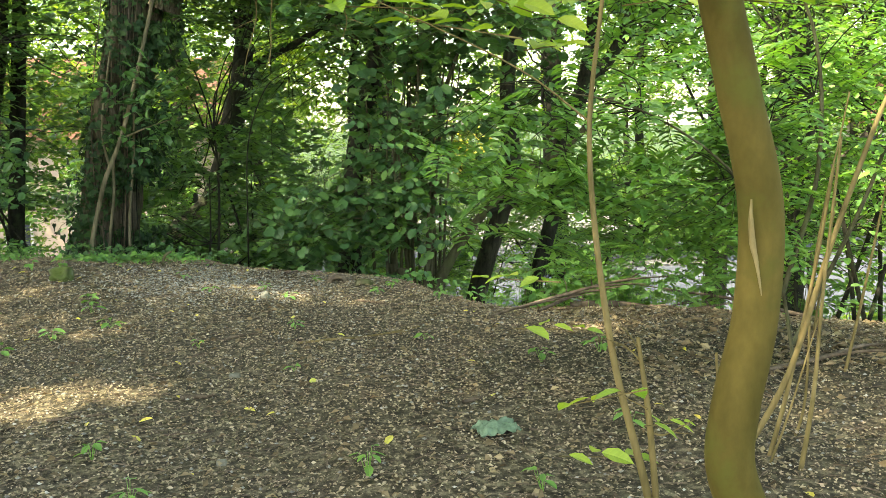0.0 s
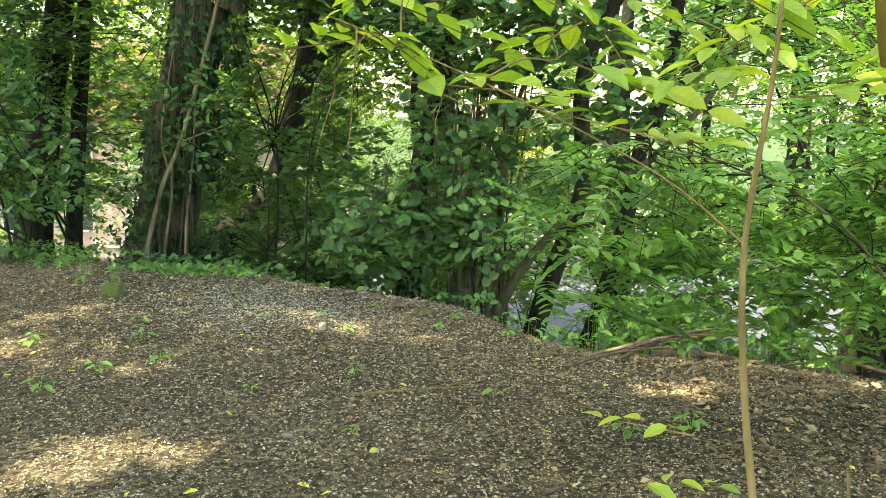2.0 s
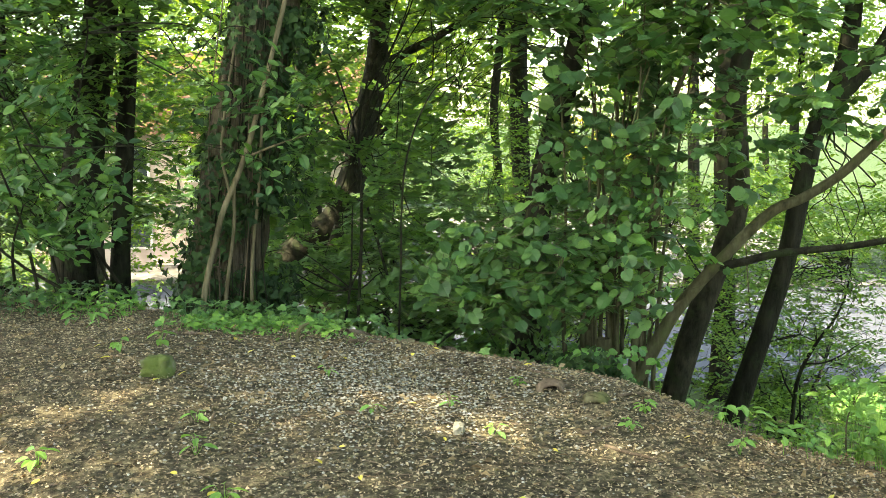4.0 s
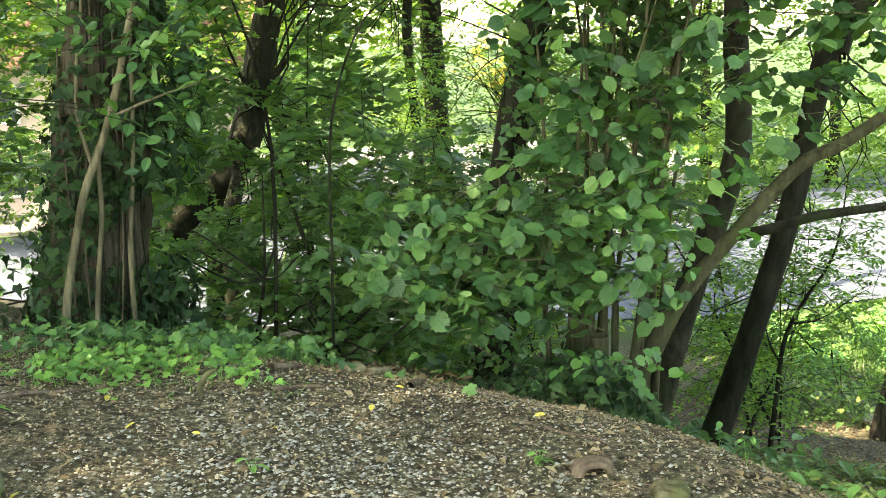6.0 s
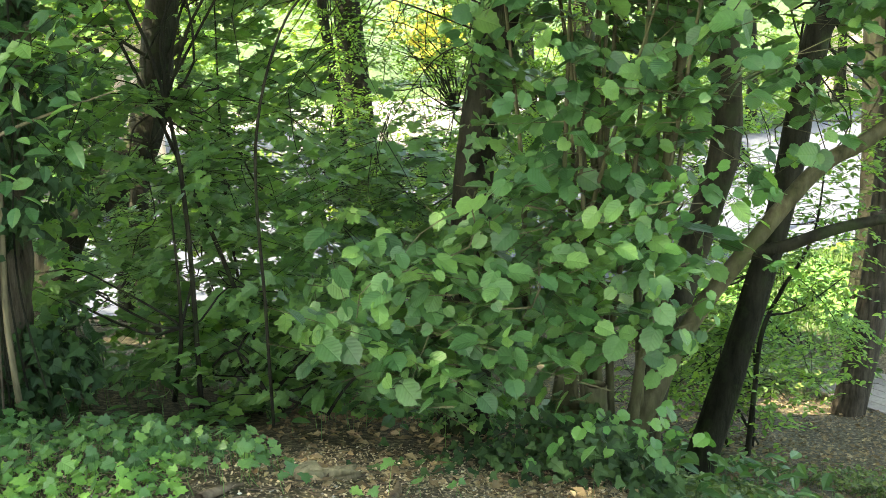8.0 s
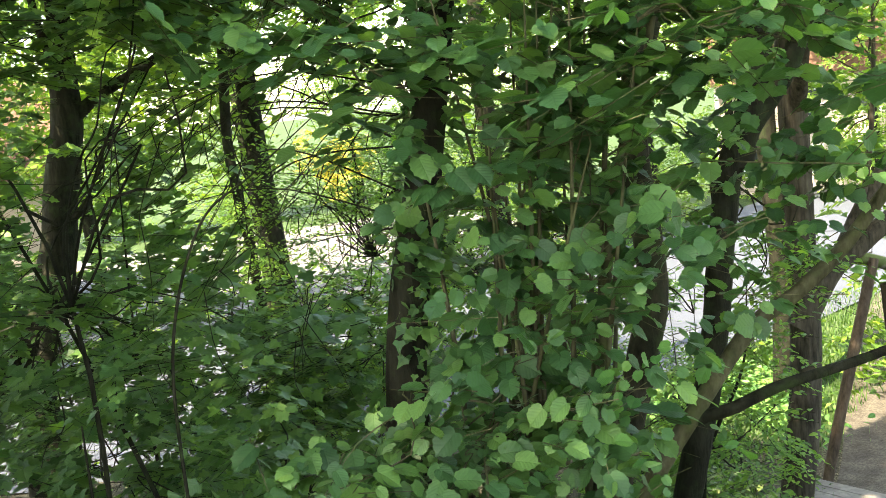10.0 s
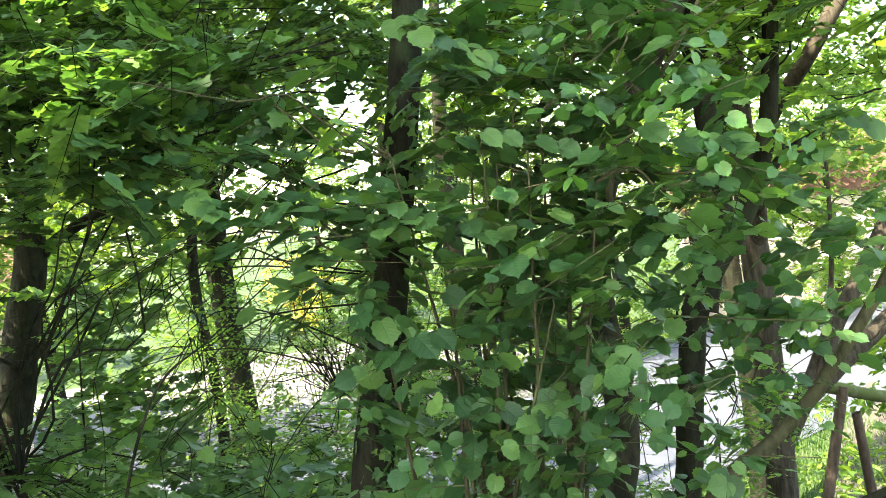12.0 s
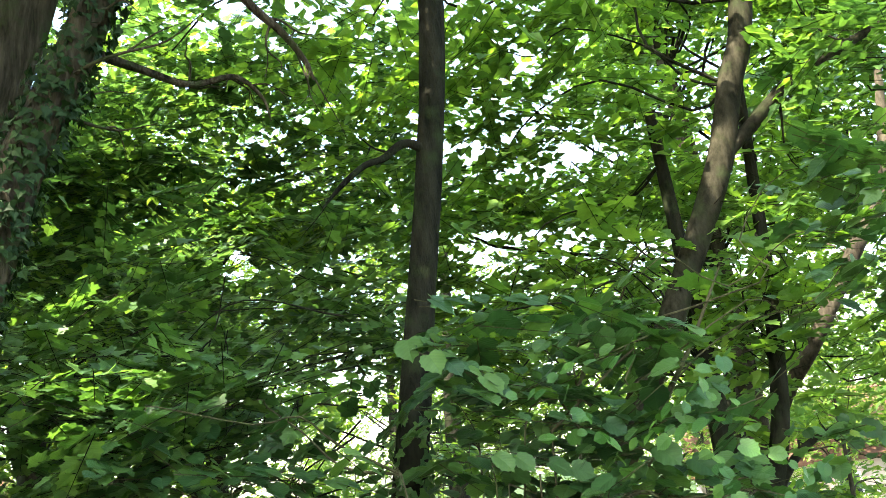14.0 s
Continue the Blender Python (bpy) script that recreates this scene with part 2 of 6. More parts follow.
class Bag:
    """Collects pieces of geometry that end up in one mesh."""

    def __init__(self):
        self.v, self.f, self.n = [], {}, 0

    def add(self, v, f):
        v, f = np.asarray(v, float), np.asarray(f)
        self.v.append(v)
        self.f.setdefault(f.shape[1], []).append(f + self.n)
        self.n += len(v)

    def mesh(self, name, mat, smooth=False):
        wide = max(v.shape[1] for v in self.v)
        v = [v if v.shape[1] == wide else np.c_[v, np.full((len(v), 2), 0.3)] for v in self.v]
        return mesh(name, np.concatenate(v), [np.concatenate(f) for f in self.f.values()], mat, smooth)


def smooth_line(pts, n):
    """A smooth line through points, n steps a stretch (Catmull-Rom)."""
    p = np.asarray(pts, float)
    p = np.vstack([2 * p[0] - p[1], p, 2 * p[-1] - p[-2]])
    out = []
    for i in range(1, len(p) - 2):
        for u in np.arange(n) / n:
            a, b, c, d = p[i - 1], p[i], p[i + 1], p[i + 2]
            out.append(0.5 * (2 * b + (c - a) * u + (2 * a - 5 * b + 4 * c - d) * u * u + (3 * b - a - 3 * c + d) * u ** 3))
    out.append(p[-2])
    return np.array(out)


def tube(pts, radii, sides=10, steps=4, rough=0.0, freq=6.0, cap=True):
    """A round, tapering limb along points; rough: how uneven its skin is, as a part of the radius."""
    line = smooth_line(pts, steps)
    r = np.interp(np.linspace(0, 1, len(line)), np.linspace(0, 1, len(radii)), radii)
    t = np.gradient(line, axis=0)
    t /= np.linalg.norm(t, axis=1, keepdims=True)
    up = np.array([0.0, 1.0, 0.0]) if abs(t[:, 1]).mean() < 0.8 else np.array([1.0, 0, 0])
    a = np.cross(t, up)
    a /= np.linalg.norm(a, axis=1, keepdims=True)
    b = np.cross(t, a)
    th = np.linspace(0, 2 * np.pi, sides, endpoint=False)
    ring = np.cos(th)[None, :, None] * a[:, None] + np.sin(th)[None, :, None] * b[:, None]
    rr = np.repeat(r[:, None], sides, 1)
    if rough:
        k = np.array([[noise.noise(Vector(line[i] * 1.2) + Vector((math.cos(q), math.sin(q), 0)) * freq * 0.3) for q in th] for i in range(len(line))])
        k2 = np.array([[noise.noise(Vector(line[i] * freq) + Vector((math.cos(q), math.sin(q), 0)) * freq * 0.6) for q in th] for i in range(len(line))])
        rr = rr * (1 + rough * (k + 0.6 * k2))
    v = (line[:, None] + ring * rr[:, :, None]).reshape(-1, 3)
    m = len(line)
    i, j = np.meshgrid(np.arange(m - 1), np.arange(sides), indexing="ij")
    q = np.stack([i * sides + j, i * sides + (j + 1) % sides, (i + 1) * sides + (j + 1) % sides, (i + 1) * sides + j], -1).reshape(-1, 4)
    return v, q


# leaf outlines: base at the origin, tip towards +y, face towards +z, one unit long
def fan(outline, mid, fold=0.12, droop=0.12):
    """A leaf from its right-hand outline (x, y) and points on its midrib; folded along the midrib and drooping to the tip."""
    rib = [(0, y) for y in mid]
    pts = rib + list(outline) + [(-x, y) for x, y in outline]
    z = lambda x, y: abs(x) * fold * 2 - droop * y * y
    v = np.array([(x, y, z(x, y)) for x, y in pts])
    nr, no = len(rib), len(outline)
    f = []
    for side in (0, 1):
        o = [nr + side * no + i for i in range(no)]
        chain = [0] + o + [nr - 1]
        k = 0
        for c0, c1 in zip(chain, chain[1:]):
            ym = (v[c0][1] + v[c1][1]) / 2
            while k + 1 < nr - 1 and v[k + 1][1] <= ym:
                f.append((k, k + 1, c0) if side else (k, c0, k + 1))
                k += 1
            if c0 != k and c1 != k:
                f.append((k, c1, c0) if side else (k, c0, c1))
        while k + 1 <= nr - 2:
            f.append((k, k + 1, chain[-1]) if side else (k, chain[-1], k + 1))
            k += 1
    return v, np.array(f)


HAZEL = fan([(0.16, -0.09), (0.33, -0.05), (0.40, 0.12), (0.48, 0.18), (0.46, 0.33), (0.52, 0.44), (0.45, 0.58), (0.46, 0.70), (0.33, 0.77), (0.25, 0.88), (0.10, 0.92)], (0, 0.4, 0.75, 1.08), 0.07, 0.16)
OVAL = fan([(0.17, 0.15), (0.27, 0.45), (0.18, 0.78)], (0, 0.5, 1.0), 0.16, 0.15)
MAPLE = fan([(0.16, -0.12), (0.36, -0.06), (0.38, 0.10), (0.62, 0.20), (0.56, 0.36), (0.35, 0.42), (0.33, 0.56), (0.38, 0.72), (0.18, 0.76)], (0, 0.3, 0.6, 1.0), 0.05, 0.16)
IVY = fan([(0.32, -0.08), (0.50, 0.20), (0.24, 0.42)], (0, 1.0), 0.06, 0.10)
STAR = fan([(0.32, -0.07), (0.54, 0.30), (0.30, 0.46), (0.22, 0.72)], (0, 1.0), 0.06, 0.16)
QUAD = (np.array([(0, 0, 0), (0.30, 0.45, 0.09), (0, 1, -0.12), (-0.30, 0.45, 0.09)]), np.array([(0, 1, 2), (0, 2, 3)]))


def unit(a):
    return a / np.maximum(np.linalg.norm(a, axis=-1, keepdims=True), 1e-9)


def leaves(shape, place, way, normal, size):
    """One leaf at each place, its tip towards way, its face towards normal."""
    v, f = shape
    y = unit(way)
    x = unit(np.cross(y, normal))
    z = np.cross(x, y)
    out = place[:, None] + size[:, None, None] * (v[None, :, 0, None] * x[:, None] + v[None, :, 1, None] * y[:, None] + v[None, :, 2, None] * z[:, None])
    n = len(place)
    return np.c_[out.reshape(-1, 3), np.tile(v[:, :2], (n, 1))], (f[None] + (np.arange(n) * len(v))[:, None, None]).reshape(-1, f.shape[1])


def leaf_mesh(shape, mat):
    return mesh("leaf", np.c_[shape[0], shape[0][:, :2]], shape[1], mat)


def leaf_poses(shape, v):
    """The pose of each leaf in an array of leaves of one shape."""
    k = len(shape[0])
    base = np.c_[shape[0], np.ones(k)]
    for one in v[:, :3].reshape(-1, k, 3):
        m = np.linalg.lstsq(base, one, rcond=None)[0].T
        yield Matrix([list(r) for r in m] + [[0, 0, 0, 1]])


def sprays(shape, centre, per, length, size, tilt=0.25, droop=0.22, way=None, vary=0.3, both=60.0, hang=0.32, face=None, lanes=True):
    """Flat sprays of alternate leaves on thin twigs. Returns the leaves and the twigs' lines (start, end)."""
    n = len(centre)
    az = rng.uniform(0, 2 * np.pi, n) if way is None else way + rng.normal(0, 0.7, n)
    d = unit(np.stack([np.cos(az), np.sin(az), rng.normal(0.05, 0.22, n) - droop * 0.5], 1))
    ln = length * rng.uniform(0.6, 1.3, n)
    up = unit(np.stack([rng.normal(0, tilt, n), rng.normal(0, tilt, n), np.ones(n)], 1))
    side = unit(np.cross(d, up))
    u = (np.arange(per)[None] + rng.uniform(0, 0.8, (n, per))) / per
    sgn = np.where(np.arange(per) % 2 == 0, 1.0, -1.0)[None]
    pos = centre[:, None] + d[:, None] * ((u - 0.5) * ln[:, None])[..., None]
    pos[..., 2] -= droop * ln[:, None] * u * u
    ang = np.radians(both) * (1 - 0.6 * u) * rng.uniform(0.7, 1.2, (n, per))
    w = d[:, None] * np.cos(ang)[..., None] + side[:, None] * (sgn * np.sin(ang))[..., None]
    w[..., 2] -= rng.uniform(0.0, hang, (n, per))
    nm = up[:, None] + rng.normal(0, tilt * 0.8, (n, per, 3))
    if face is not None:
        nm = nm + np.array(face) * rng.uniform(0.2, 1.3, (n, per, 1))
    sz = size * rng.uniform(1 - vary, 1 + vary, (n, per)) * (1 - 0.25 * u)
    m = (rng.uniform(0, 1, (n, per)) < 0.93) & ~in_gap(pos.reshape(-1, 3), lanes).reshape(n, per)
    v, f = leaves(shape, pos[m], w[m], nm[m], sz[m])
    return v, f, centre - d * (ln * 0.6)[:, None], centre + d * (ln * 0.45)[:, None] - np.array([0, 0, 1.0]) * (droop * 0.9 * ln)[:, None]


def twigs(a, b, r):
    """Thin three-sided twigs from a to b."""
    d = unit(b - a)
    s = unit(np.cross(d, np.array([0.3, 0.2, 1.0])))
    t = np.cross(d, s)
    ring = [s * math.cos(q) + t * math.sin(q) for q in (0, 2.094, 4.189)]
    v = np.stack([a + ring[0] * r, a + ring[1] * r, a + ring[2] * r, b + ring[0] * r * 0.4, b + ring[1] * r * 0.4, b + ring[2] * r * 0.4], 1)
    f = np.array([(0, 1, 4, 3), (1, 2, 5, 4), (2, 0, 3, 5)])
    return v.reshape(-1, 3), (f[None] + (np.arange(len(a)) * 6)[:, None, None]).reshape(-1, 4)


# gaps in the crowns through which the sun reaches the ground: place and half-width
SUN_SPOTS = [((-1.65, 4.75, 0.24), 0.34), ((-2.2, 4.3, 0.2), 0.24), ((-1.9, 11.8, 4.6), 0.5), ((-0.8, 13.5, 6.0), 0.55), ((-1.3, 10.4, 3.1), 0.3), ((-1.3, 4.85, 0.24), 0.24), ((-1.72, 6.0, 0.27), 0.14), ((-2.65, 6.4, 0.27), 0.14), ((-0.72, 6.95, 0.28), 0.16),
             ((0.95, 5.6, 0.28), 0.15), ((4.6, 15.6, -3.2), 0.6), ((5.2, 14.9, -1.9), 0.35), ((5.3, 13.3, 4.0), 0.9), ((2.65, 11.2, 4.4), 0.25), ((3.4, 11.2, 5.06), 0.2), ((2.9, 11.2, 5.1), 0.15),
             ((9.5, 22.0, -4.4), 3.4), ((13.0, 28.0, -4.5), 5.0), ((4.6, 18.2, 7.8), 1.2), ((2.6, 6.2, 1.6), 0.4), ((3.6, 7.6, 2.2), 0.5)]


# clear lanes between the bushes, through which trunks, road and houses show: two ends and the half-widths there
# seen from the end of the path
EYE_END = (-1.13, 6.1, 2.2)
LANES = [((-1.7, 10.3, 1.9), end, 0.16, wide) for end, wide in (((-3.2, 19.4, 0.8), 0.40), ((-2.95, 19.4, 1.7), 0.40), ((-2.75, 19.5, 2.7), 0.38), ((-2.65, 19.5, 3.7), 0.34))]
LANES += [((-1.5, 10.0, 1.65), end, 0.14, 0.34) for end in ((-3.15, 19.4, 1.3), (-2.85, 19.5, 2.6))]
LANES += [((-3.7, 18.9, -0.6), (-4.4, 19.0, -1.5), 0.3, 0.3)]
for end in ((-3.0, 19.5, 1.4), (-3.2, 19.5, 0.5), (-3.6, 19.4, -0.3), (-4.3, 19.3, -0.9)):
    e, w = np.array((-0.95, 4.3, 1.62)), np.array(end)
    LANES.append((tuple(e + (w - e) * 0.36), tuple(w), 0.13, 0.33))
# towards the bright street
for end, near, wide in (((0.0, 20, 2.7), 0.22, 0.55), ((0.35, 20, 3.3), 0.1, 0.35), ((0.5, 20, 1.0), 0.16, 0.5), ((0.6, 20, 0.1), 0.12, 0.4), ((0.3, 20, -0.5), 0.08, 0.3), ((-1.15, 20, 0.95), 0.16, 0.5), ((-0.6, 20, 1.3), 0.1, 0.35),
                        ((0.55, 20, -1.3), 0.1, 0.3), ((-0.9, 20, -1.8), 0.08, 0.28), ((-1.9, 20, -2.0), 0.08, 0.28), ((-4.4, 20, -2.8), 0.2, 0.55), ((-3.1, 20, -2.3), 0.14, 0.4), ((0.25, 20, 6.2), 0.14, 0.5), ((1.6, 20, 4.4), 0.10, 0.35),
                        ((-1.2, 20, 6.8), 0.1, 0.35), ((6.0, 20, 8.1), 0.12, 0.6), ((5.4, 20, 9.9), 0.12, 0.6)):
    e, w = np.array(EYE_END), np.array(end, float)
    LANES.append((tuple(e + (w - e) * 0.3), tuple(e + (w - e) * 2.1), near * 0.7, wide * 0.92))
for at in ((4.9, 13.4, 3.4), (5.2, 13.3, 3.9), (5.5, 13.3, 4.28), (5.75, 13.3, 4.6)):
    e, w = np.array(EYE_END), np.array(at)
    LANES.append((tuple(e + (w - e) * 0.4), tuple(w), 0.07, 0.15))
# down to the road at the foot of the bank
for end in ((-5.55, 22.96, -4.4), (-3.8, 24.3, -4.4), (-4.54, 21.3, -4.4), (-5.0, 24.0, -4.4)):
    e, w = np.array((-1.14, 6.06, 2.15)), np.array(end)
    LANES.append((tuple(e + (w - e) * 0.26), tuple(w), 0.07, 0.4))
# towards the pink house between the trunks of the mound's far edge
LANES += [((x * 0.82, 9.8, 0.42), (x * 3.05, 34.0, z), 0.26, 1.2) for x, z in ((-3.9, -2.9), (-4.4, -3.0), (-5.0, -2.9), (-5.7, -2.7), (-6.3, -2.9))]
LANES += [((-0.66, 12.0, 1.05), (-1.3, 35.0, -0.2), 0.22, 0.9)]
# beside the stems: the ivied trunk, the forked and the slanting tree, the hazel's leaning limb
for at, near, wide in (((-0.30, 10.3, 0.9), 0.03, 0.07), ((-0.28, 10.3, 1.3), 0.03, 0.08), ((-0.18, 10.3, 1.7), 0.03, 0.08), ((2.0, 11.4, 0.0), 0.05, 0.12), ((2.1, 11.4, 0.7), 0.05, 0.13), ((2.1, 11.4, 1.3), 0.05, 0.13), ((2.4, 11.4, 1.9), 0.05, 0.13),
                       ((2.75, 11.4, 2.5), 0.05, 0.1), ((1.4, 11.2, 1.0), 0.04, 0.10), ((1.4, 11.2, 1.6), 0.04, 0.09), ((1.55, 11.2, 2.4), 0.04, 0.10), ((1.95, 11.2, 3.2), 0.04, 0.09), ((0.85, 10.05, 0.33), 0.05, 0.09), ((1.1, 10.05, 0.62), 0.05, 0.09), ((1.34, 10.05, 0.85), 0.05, 0.09),
                       ((1.62, 10.05, 1.02), 0.05, 0.09), ((1.6, 9.95, 0.62), 0.05, 0.09), ((2.0, 9.95, 0.67), 0.05, 0.09)):
    e, w = np.array(EYE_END), np.array(at, float)
    LANES.append((tuple(e + (w - e) * 0.62), tuple(w), near, wide))


def in_gap(p, lanes=True):
    return sun_gap(p) | lane_gap(p) if lanes else sun_gap(p)


def lane_gap(p):
    hit = np.zeros(len(p), bool)
    for a, b, ra, rb in LANES:
        a, b = np.array(a, float), np.array(b, float)
        d = b - a
        u = (p - a) @ d / (d @ d)
        off = np.linalg.norm(p - a - u[:, None] * d, axis=1)
        r = (ra + (rb - ra) * u.clip(0, 1)) * (1 + 0.3 * np.sin(p[:, 0] * 9.0 + p[:, 2] * 7.0) + 0.2 * np.sin(p[:, 2] * 17.0))
        hit |= (u > 0) & (u < 1) & (off < r)
    return hit


def sun_gap(p):
    s = np.array(TO_SUN)
    hit = np.zeros(len(p), bool)
    for c, r in SUN_SPOTS:
        d = p - np.array(c)
        along = d @ s
        off = np.linalg.norm(d - along[:, None] * s, axis=1)
        hit |= (along > 0.8) & (off < r * (1 + 0.25 * np.sin(d[:, 2] * 5.0)))
    return hit


def lumps(p, scale, seed):
    """A smooth three-dimensional unevenness between about -1 and 1."""
    k = np.random.default_rng(seed)
    out = np.zeros(len(p))
    for _ in range(7):
        w = k.normal(0, 1, 3)
        out += np.sin(p @ (w / np.linalg.norm(w)) / scale * k.uniform(0.7, 2.2) + k.uniform(0, 6.28))
    return out / 3.0


def blob(centre, half, count, gap=0.0, scale=0.7, seed=1, shell=0.0, lanes=True):
    """Random places in an ellipsoid, with hollows; shell: how far they keep to the outside."""
    d = unit(rng.normal(0, 1, (count * 3, 3)))
    r = rng.uniform(shell, 1, (count * 3, 1)) ** 0.5
    p = np.array(centre) + d * r * np.array(half)
    p = p[lumps(p, scale, seed) > gap - 0.6]
    p = p[~in_gap(p, lanes)]
    return p[:count]


# the lie of the land: a flat-topped mound whose edge falls away down a wooded bank
S_AT = (-60, 0, 3, 5.5, 6.9, 7.4, 7.9, 8.8, 11, 14, 16.5, 18, 22, 26, 200)
S_Z = (0.1, 0.15, 0.22, 0.30, 0.22, -0.02, -0.26, -0.48, -1.6, -2.7, -3.5, -4.2, -4.42, -4.5, -4.5)
# beyond the hazel the edge bends towards the path and the bank is steeper
R_AT = (-60, 0, 3, 5.5, 6.3, 6.9, 7.4, 7.9, 8.8, 11, 14, 16.5, 18, 22, 26, 200)
R_Z = (0.1, 0.15, 0.22, 0.30, 0.20, -0.02, -0.30, -0.58, -0.98, -1.85, -2.95, -3.6, -4.2, -4.42, -4.5, -4.5)


def ground_z(x, y):
    x, y = np.asarray(x, float), np.asarray(y, float)
    at = 0.5 * x + 0.866 * y
    edge = sum(np.interp(at + d, S_AT, S_Z) for d in (-0.25, 0, 0.25)) / 3
    steep = sum(np.interp(at + d, R_AT, R_Z) for d in (-0.25, 0, 0.25)) / 3
    turn = np.clip((x + 0.1) / 0.9, 0, 1)
    z = edge + (steep - edge) * turn * turn * (3 - 2 * turn)
    near = np.clip(1 - np.hypot(x + 1, y - 6) / 60, 0, 1)
    return z + near * (0.025 * np.sin(1.9 * x + 0.7) * np.cos(1.6 * y) + 0.012 * np.sin(5.3 * x + 2 * y) + 0.03 * np.sin(0.8 * x - 1.1 * y))

# ---- the setting ----
def axis(*stretches):
    out = []
    for a, b, step in stretches:
        out += list(np.arange(a, b, step))
    return np.array(out + [stretches[-1][1]])


gx = axis((-400, -60, 40), (-60, -12, 3), (-12, -6, 0.5), (-6, 6, 0.1), (6, 14, 0.4), (14, 62, 3), (62, 402, 40))
gy = axis((-400, -40, 40), (-40, -4, 3), (-4, 0, 0.4), (0, 12, 0.1), (12, 20, 0.3), (20, 62, 2), (62, 602, 45))
X, Y = np.meshgrid(gx, gy, indexing="ij")
Z = ground_z(X, Y)
nx, ny = X.shape
i, j = np.meshgrid(np.arange(nx - 1), np.arange(ny - 1), indexing="ij")
F = np.stack([i * ny + j, (i + 1) * ny + j, (i + 1) * ny + j + 1, i * ny + j + 1], -1).reshape(-1, 4)
ground = new("ground", mesh("ground", np.stack([X, Y, Z], -1).reshape(-1, 3), F, SOIL, True))
tagged(ground, "dark leaf-mould ground of a mound and its wooded bank", "ground", "", "structure")

# the road below the bank
line = smooth_line([(-60, 30.5), (-30, 28.8), (-6, 27.6), (3, 27.6), (8, 28.2), (14, 30.2), (24, 35), (44, 47)], 8)
t = unit(np.gradient(line, axis=0))
nrm = np.stack([-t[:, 1], t[:, 0]], 1)
cols = [line + nrm * w for w in (-4.0, -1.5, 1.0, 3.5, 7.5)]
v = np.stack([np.stack([c[:, 0], c[:, 1], ground_z(c[:, 0], c[:, 1]) + 0.05 + 0.03 * (1 - (w / 2) ** 2)], 1) for c, w in zip(cols, (-2, -1, 0, 1, 2))], 1)
m = len(line)
i, j = np.meshgrid(np.arange(m - 1), np.arange(4), indexing="ij")
F = np.stack([i * 5 + j, (i + 1) * 5 + j, (i + 1) * 5 + j + 1, i * 5 + j + 1], -1).reshape(-1, 4)
road = new("road", mesh("road", v.reshape(-1, 3), F[:, ::-1], ASPHALT, True))
tagged(road, "pale sunlit asphalt road below the bank", "road", "", "structure")

# the trodden path that leads on from the boardwalk
line = smooth_line([(7.6, 15.6), (8.9, 16.9), (10.6, 18.9), (12.9, 21.4), (16.5, 25.2), (22, 30)], 8)
t = unit(np.gradient(line, axis=0))
nrm = np.stack([-t[:, 1], t[:, 0]], 1)
cols = [line + nrm * w for w in (-1.6, -0.8, 0.0, 0.8, 1.5)]
v = np.stack([np.stack([c[:, 0], c[:, 1], ground_z(c[:, 0], c[:, 1]) + 0.03], 1) for c in cols], 1)
i, j = np.meshgrid(np.arange(len(line) - 1), np.arange(4), indexing="ij")
F = np.stack([i * 5 + j, (i + 1) * 5 + j, (i + 1) * 5 + j + 1, i * 5 + j + 1], -1).reshape(-1, 4)
path_strip = new("path", mesh("path", v.reshape(-1, 3), F[:, ::-1], GRAVEL_PATH, True))
tagged(path_strip, "trodden brown gravel path leading from the boardwalk", "path", "", "structure")

# the paved yard beyond the road, with its kerb
xs, ys = np.linspace(-16, 14, 13), np.linspace(36.2, 58, 9)
X, Y = np.meshgrid(xs, ys, indexing="ij")
i, j = np.meshgrid(np.arange(12), np.arange(8), indexing="ij")
F = np.stack([i * 9 + j, (i + 1) * 9 + j, (i + 1) * 9 + j + 1, i * 9 + j + 1], -1).reshape(-1, 4)
yard = new("pavement", mesh("pavement", np.stack([X, Y, ground_z(X, Y) + 0.12], -1).reshape(-1, 3), F, CONCRETE))
mod = yard.modifiers.new("slab", 'SOLIDIFY')
mod.thickness = 0.16
tagged(yard, "pale sunlit paved yard beyond the road", "pavement", "", "structure")


# ---- trees ----
def limbs_to(bag, start, ends, r0, r1, sides=6, sag=0.12):
    """Curved limbs from a place on the trunk to each end."""
    start = np.atleast_2d(np.array(start, float))
    for e in ends:
        e = np.array(e, float)
        s = start[np.argmin(np.linalg.norm(start - e, axis=1) + rng.uniform(0, 0.5, len(start)))]
        ln = np.linalg.norm(e - s)
        r = min(r0, 0.0015 + 0.0062 * ln)
        w = rng.normal(0, 0.075, (4, 3)) * ln
        pts = [s] + [s + (e - s) * u + w[k] + np.array([0, 0, sag * ln * math.sin(math.pi * u)]) for k, u in enumerate((0.2, 0.42, 0.63, 0.82))] + [e]
        bag.add(*tube(pts, (r, r * 0.8, r * 0.62, r * 0.5, r * 0.38, min(r1, r * 0.3)), sides, 3))


